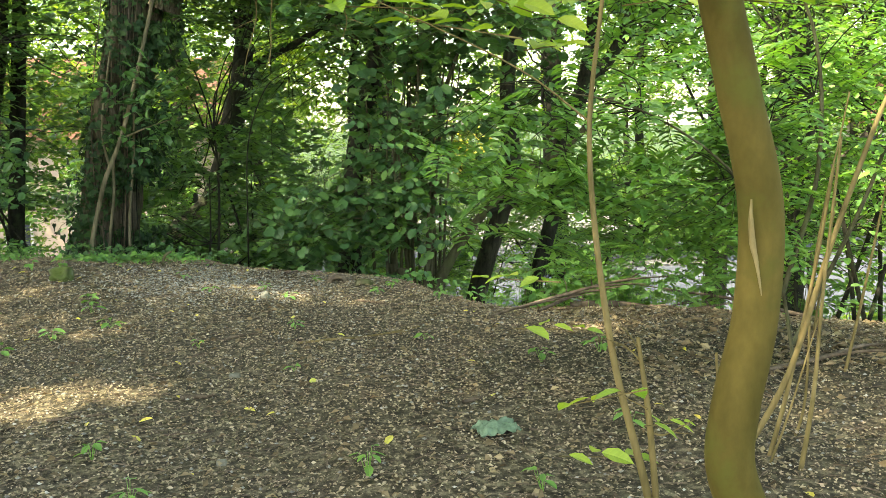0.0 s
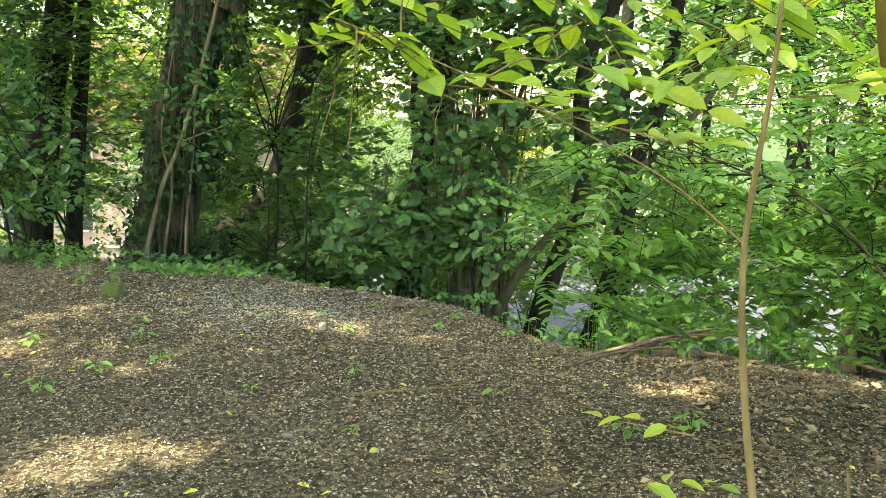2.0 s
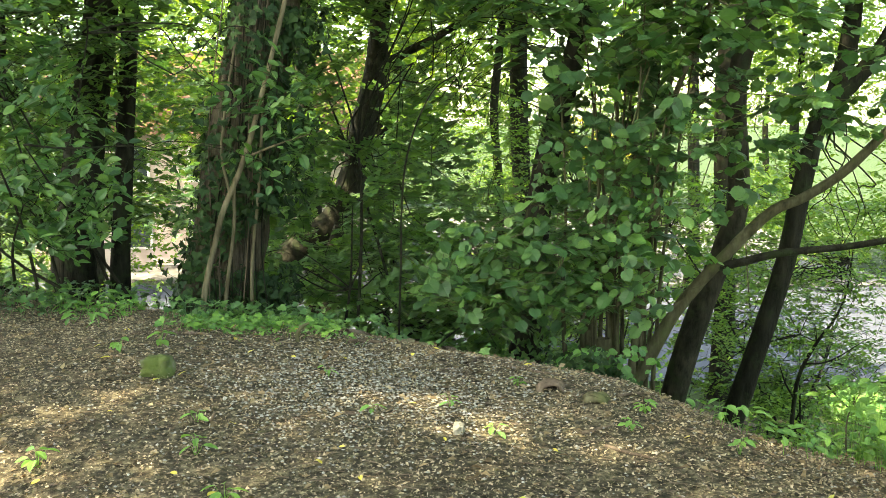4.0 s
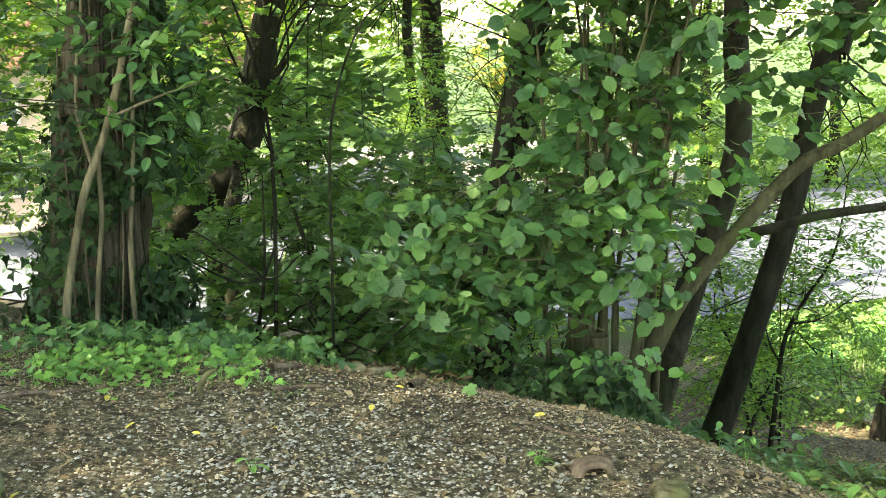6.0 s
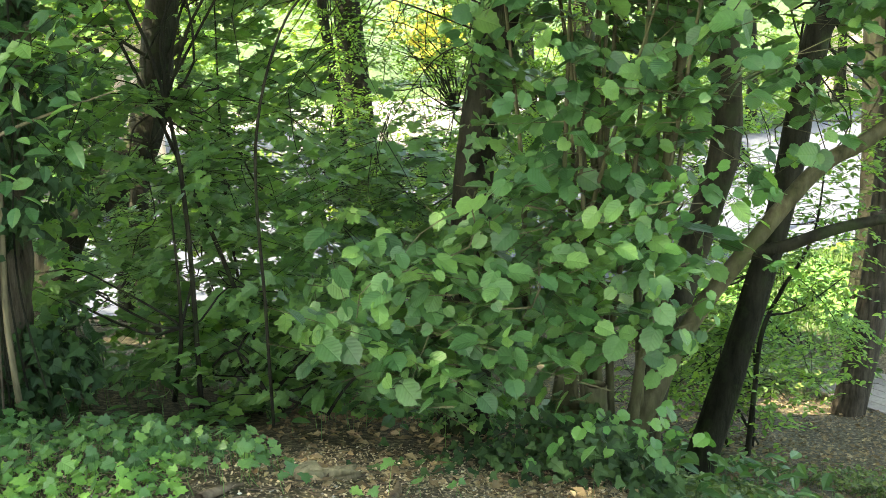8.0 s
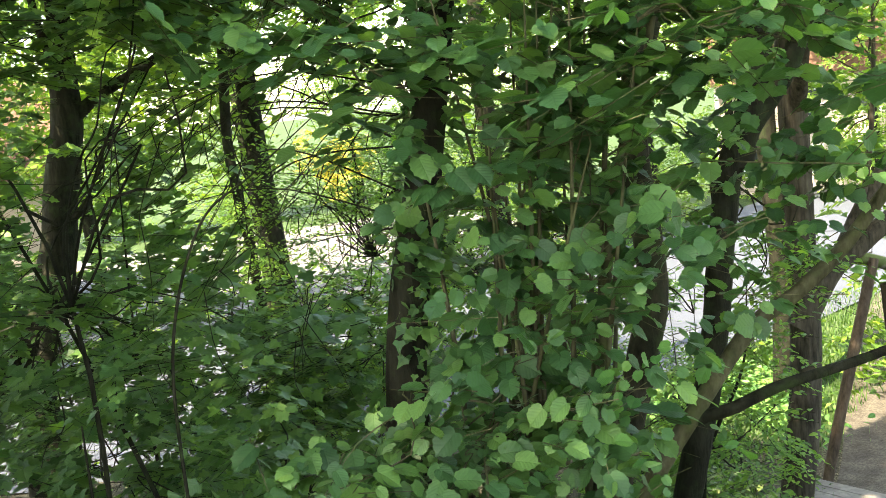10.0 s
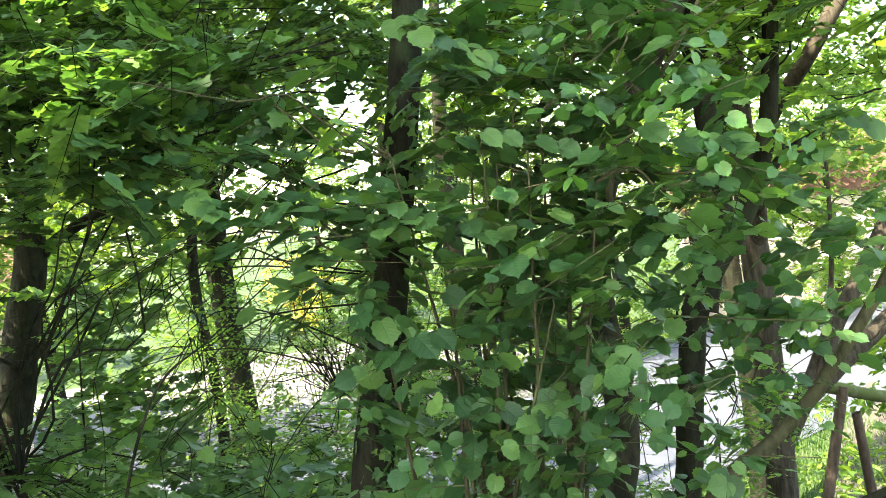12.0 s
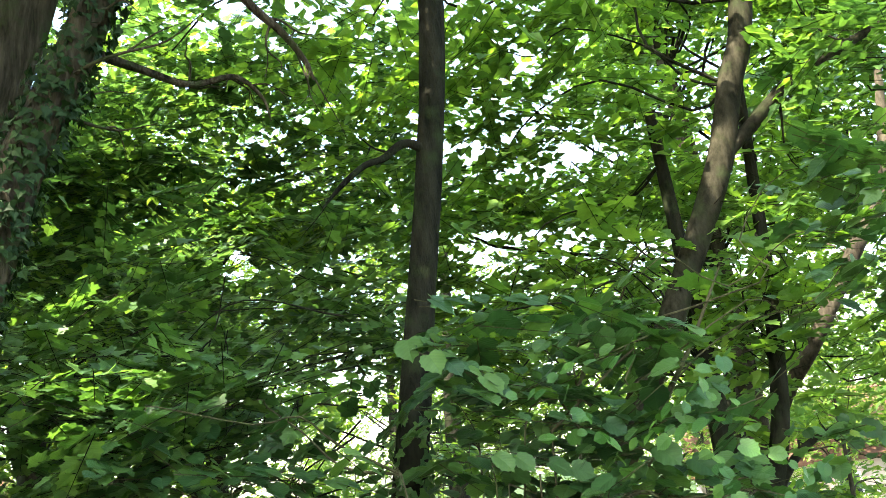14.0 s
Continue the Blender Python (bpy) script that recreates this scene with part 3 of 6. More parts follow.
def shoots(bag, pts, radii, n=5):
    """Crooked side twigs along the outer half of a limb, each with a fork."""
    p = smooth_line([np.array(q, float) for q in pts], 6)
    ln = min(2.2, np.linalg.norm(p[-1] - p[0]))
    for k in range(n):
        i = int(len(p) * rng.uniform(0.35, 0.97))
        r = min(0.012, max(0.0025, 0.4 * np.interp(i / len(p), np.linspace(0, 1, len(radii)), radii)))
        d = unit(unit(p[min(i + 1, len(p) - 1)] - p[i - 1]) + rng.normal(0, 0.8, 3) + np.array([0, 0, -0.2]))
        a = p[i]
        line = [a]
        for _ in range(4):
            d = unit(d + rng.normal(0, 0.35, 3))
            a = a + d * ln * rng.uniform(0.05, 0.11)
            line.append(a)
        bag.add(*tube(line, (r, r * 0.8, r * 0.6, r * 0.4, r * 0.2), 5, 3))
        w = line[2]
        e = w + unit(d + rng.normal(0, 0.7, 3)) * ln * 0.13
        bag.add(*tube([w, (w + e) / 2 + rng.normal(0, 0.015, 3) * ln, e], (r * 0.5, r * 0.35, r * 0.12), 5, 3))


def tree(name, label, trunks, bark, crowns, leaf, category="tree", twig=BARK_DARK, rough=0.10, group=""):
    """trunks: lines with radii; crowns: rows of a leaf shape, places of the sprays, leaves a spray, length, size, limb starts, limb number."""
    root = empty(name, tuple(trunks[0][0][0]))
    tagged(root, label, category, group)
    for k, (pts, radii, sides) in enumerate(trunks):
        bag = Bag()
        bag.add(*tube(pts, radii, sides, 7, rough, 7.0))
        if k:
            shoots(bag, pts, radii)
        part("trunk" if k == 0 else "limb", bag.mesh("trunk", bark, True), root)
    if crowns:
        wood, crown = Bag(), Bag()
        for shape, at, per, length, size, starts, n in crowns:
            if not len(at):
                continue
            v, f, a, b = sprays(shape, at, per, length, size, 0.5 if shape is QUAD else 0.25)
            crown.add(v, f)
            every = 3 if shape is QUAD else 1
            wood.add(*twigs(a[::every], b[::every], 0.0015 + size * 0.012))
            if n:
                limbs_to(wood, np.array(starts), at[rng.choice(len(at), min(n, len(at)), False)], 0.03 + 0.02 * rng.random(), 0.006)
        part("branchwork", wood.mesh("branchwork", twig), root, "thin dark branches", "stuff")
        part("crown", crown.mesh("crown", leaf), root, "", "stuff")
    return root


G = lambda x, y: float(ground_z(x, y))

# the broad old tree with ivy, and the woody climbers that hang down its trunk
OLD_LIMB = [(-2.25, 10.55, 2.6), (-1.86, 10.4, 3.5), (-1.6, 10.35, 4.2), (-1.27, 10.4, 5.0), (-0.8, 10.4, 6.5)]
big = tree("old_tree", "broad old tree trunk with furrowed bark and clinging ivy",
           [([(-3.05, 10.65, -0.15), (-2.98, 10.65, 0.3), (-2.83, 10.65, 1.1), (-2.61, 10.65, 2.3), (-2.3, 10.8, 3.6), (-1.85, 11.0, 5.0), (-1.3, 11.2, 7.0), (-1.0, 11.3, 10.0)],
             (0.40, 0.32, 0.285, 0.265, 0.26, 0.24, 0.18, 0.09), 30),
            (OLD_LIMB, (0.17, 0.125, 0.10, 0.085, 0.05), 14),
            ([(-1.0, 10.6, 5.8), (-0.56, 10.7, 5.22), (-0.36, 10.72, 5.02), (-0.25, 10.7, 4.84), (-0.21, 10.72, 4.74)], (0.036, 0.027, 0.022, 0.016, 0.008), 8),
            ([(-1.35, 10.5, 4.78), (-1.1, 10.8, 4.83), (-0.85, 10.9, 4.79), (-0.6, 10.95, 4.86), (-0.46, 10.95, 4.74), (-0.42, 10.95, 4.6)], (0.028, 0.022, 0.020, 0.016, 0.010, 0.004), 8)],
           BARK_ROUGH,
           [(STAR, blob((-2.6, 11.0, 7.6), (3.8, 3.0, 2.1), 1500, 0.12, 0.6, 3), 10, 0.7, 0.112, [(-1.5, 11.1, 6.0), (-1.2, 11.2, 7.5), (-1.1, 10.4, 5.2)], 26)],
           SHADED_LEAF, rough=0.16)

second = tree("leaning_tree", "dark leaning tree with a forked trunk on the bank",
              [([(-5.2, 19.4, -3.6), (-4.75, 19.5, -1.5), (-4.1, 19.7, -0.75), (-3.5, 19.9, -0.2), (-3.2, 20, 0.6), (-3.0, 20, 1.5), (-2.78, 20, 2.4), (-2.68, 20, 3.4), (-2.6, 20, 4.8), (-2.4, 20, 8.0)], (0.36, 0.32, 0.29, 0.27, 0.25, 0.24, 0.21, 0.17, 0.13, 0.07), 14),
               ([(-3.6, 19.2, -3.2), (-3.55, 19.2, -1.2), (-3.4, 19.5, -0.3)], (0.15, 0.13, 0.12), 10),
               ([(-2.85, 20, 2.3), (-2.3, 19.95, 2.7), (-1.6, 19.9, 3.05), (-1.0, 19.9, 3.5), (-0.75, 19.9, 4.3)], (0.1, 0.08, 0.065, 0.05, 0.03), 8),
               ([(-3.0, 19.9, 1.0), (-2.65, 19.85, 1.3), (-2.4, 19.85, 1.8), (-2.3, 19.85, 2.2)], (0.07, 0.05, 0.035, 0.015), 7),
               ([(-2.72, 20, 3.0), (-2.9, 20, 3.6), (-2.95, 20, 4.3), (-2.9, 20.1, 5.2)], (0.08, 0.06, 0.05, 0.03), 7)],
              BARK_DARK,
              [(STAR, blob((-3.8, 17.6, 5.0), (3.6, 2.8, 3.2), 1400, 0.35, 0.7, 5), 10, 0.75, 0.12, [(-2.68, 20, 3.4), (-2.62, 20, 4.4), (-2.55, 20, 5.4), (-2.5, 20, 6.4), (-2.95, 20, 4.2), (-3.0, 20, 1.5)], 5),
               (STAR, blob((-0.3, 15.4, 5.8), (2.8, 1.6, 2.6), 1400, 0.35, 0.6, 4), 10, 0.7, 0.11, [(-2.6, 20, 4.6), (-0.9, 19.9, 3.8), (-1.6, 19.9, 3.05), (-2.5, 20, 6.0)], 6),
               (QUAD, blob((-1.2, 18.0, 7.8), (2.4, 1.0, 2.4), 1500, 0.3, 0.5, 29), 10, 0.7, 0.12, [(-2.4, 20, 8.0)], 6),
               (STAR, blob((-1.9, 13.8, 5.4), (1.3, 0.7, 1.2), 330, 0.15, 0.5, 28), 10, 0.6, 0.10, [(-2.5, 20, 6.0)], 0),
               (MAPLE, blob((-0.1, 13.8, 6.2), (2.0, 0.9, 1.3), 300, 0.3, 0.6, 7), 9, 0.6, 0.11, [(-2.5, 20, 6.0)], 0),
               (MAPLE, blob((-4.0, 15.8, 0.9), (2.8, 1.8, 1.9), 420, 0.3, 0.6, 6), 9, 0.65, 0.125, [(-3.1, 19.8, 1.0), (-3.5, 19.6, -0.2), (-4.1, 19.6, -0.7), (-2.9, 19.9, 2.0)], 2)],
              SHADED_LEAF)

ivied = tree("ivied_tree", "slim dark tree trunk wrapped in ivy, behind the hazel",
             [([(-0.56, 10.4, -0.75), (-0.47, 10.4, -0.3), (-0.35, 10.4, 1.05), (-0.15, 10.42, 1.9), (0.2, 10.7, 3.3), (0.52, 10.75, 5.2), (0.7, 10.9, 8.0), (0.8, 11, 11.0)], (0.19, 0.13, 0.098, 0.088, 0.08, 0.072, 0.05, 0.03), 14),
              ([(0.40, 10.72, 4.32), (0.25, 10.7, 4.36), (0.12, 10.68, 4.27), (0.0, 10.66, 4.22), (-0.14, 10.63, 4.10), (-0.25, 10.6, 3.98)], (0.034, 0.025, 0.021, 0.018, 0.014, 0.006), 8)],
             BARK_DARK,
             [(QUAD, blob((0.6, 11.6, 8.2), (3.6, 3.4, 2.8), 950, 0.35, 0.8, 8), 10, 0.8, 0.14, [(0.6, 10.8, 6.0), (0.7, 10.9, 8.0)], 22)],
             CANOPY_LEAF)

forked = tree("forked_tree", "dark tree with a forked trunk rooted on the bank",
              [([(1.28, 11.45, -1.95), (1.42, 11.5, -1.5), (1.66, 11.5, -0.7), (1.93, 11.5, 0.3), (2.06, 11.5, 1.1), (2.2, 11.5, 1.62), (2.7, 11.5, 2.26), (2.95, 11.5, 3.2), (3.2, 11.6, 5.5)], (0.155, 0.112, 0.094, 0.088, 0.083, 0.09, 0.068, 0.054, 0.033), 12),
               ([(2.2, 11.5, 1.5), (2.36, 11.5, 2.1), (2.45, 11.6, 3.0), (2.5, 11.8, 5.0)], (0.10, 0.085, 0.07, 0.04), 10),
               ([(2.7, 11.5, 2.2), (2.95, 11.5, 2.45), (3.3, 11.5, 2.6)], (0.04, 0.03, 0.015), 7)],
              BARK_DARK,
              [(OVAL, blob((3.25, 12.6, 0.45), (0.75, 0.4, 0.55), 75, -0.1, 0.4, 26), 9, 0.45, 0.075, [(2.2, 11.5, 1.62), (2.7, 11.5, 2.26)], 7),
               (MAPLE, blob((2.6, 11.4, 3.4), (1.9, 0.8, 0.9), 90, 0.1, 0.5, 16), 8, 0.6, 0.12, [(2.9, 11.5, 3.0), (2.45, 11.6, 3.0)], 12),
               (STAR, blob((2.9, 12.4, 4.6), (2.2, 1.4, 2.0), 360, 0.35, 0.5, 9), 10, 0.65, 0.105, [(2.95, 11.5, 3.2), (3.1, 11.6, 4.2), (3.2, 11.6, 5.2), (2.5, 11.8, 4.6)], 9)],
              CANOPY_LEAF)

slanted = tree("slanting_tree", "slim dark tree slanting over the bank",
               [([(0.75, 11.35, -1.75), (1.02, 11.3, -0.5), (1.3, 11.3, 0.38), (1.43, 11.3, 0.9), (1.38, 11.3, 1.9), (1.6, 11.3, 2.65), (2.07, 11.3, 3.4), (2.63, 11.3, 4.38), (2.86, 11.3, 5.0), (3.12, 11.3, 5.7), (3.5, 11.4, 8.0)], (0.14, 0.11, 0.1, 0.095, 0.085, 0.085, 0.088, 0.09, 0.088, 0.085, 0.03), 13),
                ([(2.72, 11.28, 4.5), (2.9, 11.25, 4.65), (3.4, 11.2, 5.06), (4.36, 11.2, 5.54), (5.4, 11.2, 6.2)], (0.05, 0.048, 0.04, 0.03, 0.012), 9)],
               BARK_MOTTLED,
               [(STAR, blob((1.2, 12.6, 3.5), (1.2, 0.7, 1.1), 130, 0.2, 0.5, 32), 10, 0.6, 0.10, [(1.6, 11.3, 2.65), (2.07, 11.3, 3.4)], 6),
                (STAR, blob((1.4, 12.2, 5.6), (2.0, 1.2, 1.6), 250, 0.3, 0.5, 10), 10, 0.65, 0.105, [(2.07, 11.3, 3.4), (2.63, 11.3, 4.38), (2.86, 11.3, 5.0), (3.12, 11.3, 5.7), (3.3, 11.35, 6.8)], 5)],
               CANOPY_LEAF)

thin_far = tree("slender_tree", "slender dark tree standing low on the bank",
                [([(-0.55, 21, -4.5), (-0.5, 21, -1.5), (-0.52, 21, 0.2), (-0.63, 21, 1.75), (-0.5, 21, 3.3), (-0.4, 21, 6)], (0.12, 0.1, 0.09, 0.08, 0.075, 0.04), 9)], BARK_DARK,
                [(QUAD, blob((-0.3, 21, 6.0), (2.8, 2.2, 3.0), 900, 0.3, 0.7, 11), 10, 0.8, 0.15, [(-0.5, 21, 4.5)], 10)], CANOPY_LEAF)

left_trees = [
    ([(-4.65, 12.5, -0.6), (-4.6, 12.5, 0.2), (-4.5, 12.5, 1.3), (-4.38, 12.5, 2.6), (-4.2, 12.6, 5)], (0.13, 0.10, 0.09, 0.085, 0.05)),
    ([(-5.0, 12.2, -0.5), (-4.95, 12.2, 0.3), (-4.8, 12.3, 1.5), (-4.6, 12.4, 3), (-4.5, 12.5, 6)], (0.26, 0.21, 0.18, 0.16, 0.08)),
    ([(-6.2, 12.0, -0.3), (-6.1, 12.0, 0.6), (-6.2, 12, 2), (-6.3, 12, 5)], (0.2, 0.16, 0.14, 0.08)),
    ([(4.66, 11.0, -1.9), (4.63, 11.0, -1.0), (4.62, 11.0, 0.0), (4.66, 11.0, 2.0), (4.6, 11.1, 5.0)], (0.2, 0.16, 0.15, 0.14, 0.08)),
    ([(-5.6, 11.6, -0.2), (-5.55, 11.6, 0.6), (-5.3, 11.6, 2.0), (-5.2, 11.6, 4)], (0.09, 0.07, 0.06, 0.03))]
for k, (pts, radii) in enumerate(left_trees):
    top = np.array(pts[-1])
    tree("dark_tree", "dark-barked tree standing along the mound's far edge", [(pts, radii, 12)], BARK_DARK,
         [(STAR, blob(top + (0.2, 0.1, -0.3), (2.0, 1.5, 2.0), 330, 0.3, 0.6, 20 + k), 10, 0.65, 0.115, [top], 8),
          (OVAL, blob((pts[2][0], pts[2][1] - 0.5, 2.3), (1.2, 0.7, 0.9), 80, 0.2, 0.5, 30 + k), 8, 0.55, 0.11, [pts[2]], 4)], MAPLE_LEAF, group="trees along the edge")

right_tree = tree("stringy_barked_tree", "tree with pale stringy bark beside the boardwalk",
                  [([(4.9, 15.25, -4.1), (5.05, 15.2, -3.3), (5.3, 15.2, -1.55), (5.32, 15.2, 0.2), (5.3, 15.2, 1.6), (5.25, 15.2, 4.2), (5.1, 15.4, 8)], (0.28, 0.2, 0.175, 0.165, 0.155, 0.14, 0.07), 16),
                   ([(5.25, 15.2, -0.95), (5.5, 15.12, -0.5), (5.8, 15.1, -0.12), (6.22, 15.1, 0.52), (6.81, 15.1, 1.24), (7.7, 15.1, 2.6), (8.4, 15.2, 4.8)], (0.15, 0.13, 0.12, 0.10, 0.095, 0.08, 0.04), 11),
                   ([(5.6, 15.1, -0.35), (6.2, 15.0, 0.1), (6.74, 15.0, 0.4), (7.7, 15.0, 1.1), (8.6, 15.0, 2.6)], (0.11, 0.105, 0.10, 0.08, 0.04), 10),
                   ([(5.8, 15.0, -0.1), (6.05, 15.0, 0.6), (6.2, 15.0, 1.6), (6.25, 15.0, 3.0)], (0.045, 0.034, 0.028, 0.015), 7),
                   ([(5.3, 15.1, 1.6), (4.85, 14.2, 2.7), (4.85, 13.4, 3.4), (5.5, 13.3, 4.28), (6.0, 13.3, 4.9), (6.4, 13.4, 6.2)], (0.09, 0.08, 0.075, 0.078, 0.07, 0.04), 10)], PINK_BARK,
                  [(QUAD, blob((5.2, 16, 7.6), (3.4, 3, 3.0), 1900, 0.3, 0.8, 12), 10, 0.8, 0.15, [(5.1, 15.3, 7)], 18),
                   (STAR, blob((2.8, 15.2, 5.2), (3.0, 1.2, 2.0), 850, 0.35, 0.6, 15), 10, 0.65, 0.11, [(5.2, 15.2, 4.6)], 8),
                   (QUAD, blob((4.8, 19.6, 5.6), (2.4, 0.8, 1.7), 900, 0.3, 0.5, 27), 10, 0.7, 0.12, [(5.1, 15.3, 6.5)], 4),
                   (STAR, blob((7.2, 14.6, 7.4), (2.6, 1.6, 2.4), 1000, 0.2, 0.6, 17), 10, 0.65, 0.11, [(5.2, 15.2, 4.6), (8.2, 15.2, 4.4)], 10),
                   (STAR, blob((3.2, 18.5, 7.0), (3.2, 1.2, 2.4), 700, 0.35, 0.7, 18), 10, 0.75, 0.12, [(5.1, 15.3, 6.5)], 4),
                   (OVAL, blob((6.8, 14.8, 3.8), (1.9, 1.2, 1.6), 360, 0.1, 0.6, 13), 9, 0.6, 0.12, [(7.7, 15.1, 2.6), (7.7, 15.0, 1.1)], 8)], CANOPY_LEAF)
# ---- the hazel ----
hazel = empty("hazel_bush", (0.25, 10.1, -0.5))
tagged(hazel, "many-stemmed hazel bush with broad rounded leaves on the mound's edge", "bush")
for pts, radii, mat in [
        ([(0.2, 10.15, -0.65), (0.4, 10.1, -0.37), (0.66, 10.1, 0.11), (0.97, 10.1, 0.5), (1.34, 10.12, 0.88), (1.62, 10.12, 1.02), (1.98, 10.1, 1.3), (2.5, 10.0, 2.0), (2.8, 9.9, 3.0)], (0.10, 0.064, 0.047, 0.043, 0.040, 0.037, 0.034, 0.027, 0.018), BARK_HAZEL),
        ([(0.3, 10.0, -0.5), (0.4, 9.95, 0.4), (0.52, 9.9, 1.52), (0.65, 9.9, 1.97), (0.75, 9.9, 2.21), (0.84, 9.9, 2.5), (1.04, 9.9, 2.76), (1.25, 9.9, 3.02), (1.5, 9.9, 3.4)], (0.03, 0.026, 0.022, 0.02, 0.018, 0.016, 0.013, 0.01, 0.005), BARK_HAZEL),
        ([(0.98, 10.1, 0.48), (1.15, 10.02, 0.53), (1.42, 10.0, 0.6), (2.0, 9.98, 0.67), (2.7, 9.9, 0.85), (3.3, 9.8, 1.2)], (0.034, 0.030, 0.028, 0.025, 0.021, 0.010), BARK_DARK)]:
    bag = Bag()
    bag.add(*tube(pts, radii, 14, 7, 0.12, 9.0))
    part("stem", bag.mesh("stem", mat, True), hazel)
HZ_TOPS = []
for k in range(22):
    b = np.array([0.12 + rng.normal(0, 0.2), 10.1 + rng.normal(0, 0.1), 0])
    b[2] = G(b[0], b[1]) - 0.05
    e = np.array([b[0] + np.clip(rng.normal(0.12, 0.22), -0.35, 0.6), 10.0 + rng.normal(0, 0.2), rng.uniform(1.6, 3.0)])
    mid = b + (e - b) * 0.5 + np.array([-(e - b)[0] * 0.22, 0, 0.1])
    bag = Bag()
    bag.add(*tube([b, b + (mid - b) * 0.5 + rng.normal(0, 0.03, 3), mid, e], (0.022, 0.017, 0.012, 0.004), 7, 5, 0.08, 10.0))
    part("stem", bag.mesh("stem", BARK_HAZEL, True), hazel)
    HZ_TOPS += [mid, mid + (e - mid) * 0.5, e]
HZ = [blob((0.1, 9.75, 0.74), (0.68, 0.5, 0.62), 86, -0.2, 0.4, 40), blob((0.5, 9.85, 1.6), (1.0, 0.6, 0.75), 125, -0.1, 0.4, 41),
      blob((1.45, 9.8, 1.75), (0.9, 0.55, 0.5), 32, -0.1, 0.4, 42), blob((0.4, 9.9, 2.35), (1.4, 0.75, 0.55), 140, -0.1, 0.5, 43), blob((1.9, 9.8, 2.6), (1.3, 0.7, 0.65), 30, -0.1, 0.5, 44),
      blob((-0.55, 9.85, 0.45), (0.75, 0.45, 0.42), 100, -0.1, 0.4, 45), blob((-0.8, 10.3, 2.7), (0.8, 0.6, 0.45), 45, -0.1, 0.4, 47), blob((0.55, 10.0, 3.0), (0.8, 0.5, 0.4), 75, -0.1, 0.4, 39), blob((2.1, 9.6, 3.6), (0.55, 0.4, 0.5), 34, -0.2, 0.4, 37)]
wood, crown = Bag(), Bag()
for at in HZ:
    high = at[:, 2].mean() > 2.0
    v, f, a, b = sprays(HAZEL, at, 9 if high else 8, 0.50, 0.094 if high else 0.09, 0.24 if high else 0.34, 0.22, hang=0.5 if high else 0.8, face=(-0.05, -0.10, 0) if high else (-0.1, -0.18, 0), vary=0.42)
    crown.add(v, f)
    wood.add(*twigs(a, b, 0.0026))
    limbs_to(wood, np.array(HZ_TOPS), at[::11], 0.007, 0.003, 5)
part("branchwork", wood.mesh("branchwork", BARK_HAZEL), hazel, "thin brown twigs", "stuff")
part("foliage", crown.mesh("foliage", HAZEL_LEAF), hazel, "rounded toothed green leaves", "stuff")
at = np.concatenate([blob((0.45, 9.5, 0.72), (0.42, 0.2, 0.4), 12, -0.6, 0.4, 48), blob((0.05, 9.45, 0.05), (0.35, 0.2, 0.2), 7, -0.6, 0.4, 49), blob((0.6, 9.3, 2.6), (1.0, 0.25, 0.4), 16, -0.6, 0.4, 50)])
v, f, a, b = sprays(HAZEL, at, 6, 0.36, 0.062, 0.4, 0.25, hang=0.9, face=(-0.1, -0.7, 0))
one_leaf = leaf_mesh(HAZEL, FRESH_LEAF)
for m in leaf_poses(HAZEL, v):
    part("leaf", one_leaf, hazel).matrix_basis = m

# ---- the understory on the bank, and the woods beyond ----
def thicket(name, label, base, masses, leaf, stems=5, lanes=True):
    root = empty(name, base)
    tagged(root, label, "bush")
    wood, crown = Bag(), Bag()
    tops = []
    for k in range(stems):
        c, h = masses[k % len(masses)][1][0:2]
        b = np.array(base) + np.array([rng.normal(0, 0.25), rng.normal(0, 0.25), -0.1])
        e = np.array(c) + rng.normal(0, 0.5, 3) * np.array(h)
        m = (b + e) / 2 + rng.normal(0, 0.15, 3)
        wood.add(*tube([b, m, e], (0.017, 0.011, 0.004), 6, 5, 0.08))
        tops += [m, e]
    for shape, (c, h, n, gap, sc, seed), per, length, size in masses:
        at = blob(c, h, n, gap, sc, seed, 0.0, lanes)
        v, f, a, b = sprays(shape, at, per, length, size, lanes=lanes)
        crown.add(v, f)
        wood.add(*twigs(a, b, 0.0026))
        limbs_to(wood, np.array(tops), at[::16], 0.010, 0.003, 5)
    part("branchwork", wood.mesh("branchwork", BARK_DARK), root, "", "stuff")
    part("foliage", crown.mesh("foliage", leaf), root, "", "stuff")
    return root


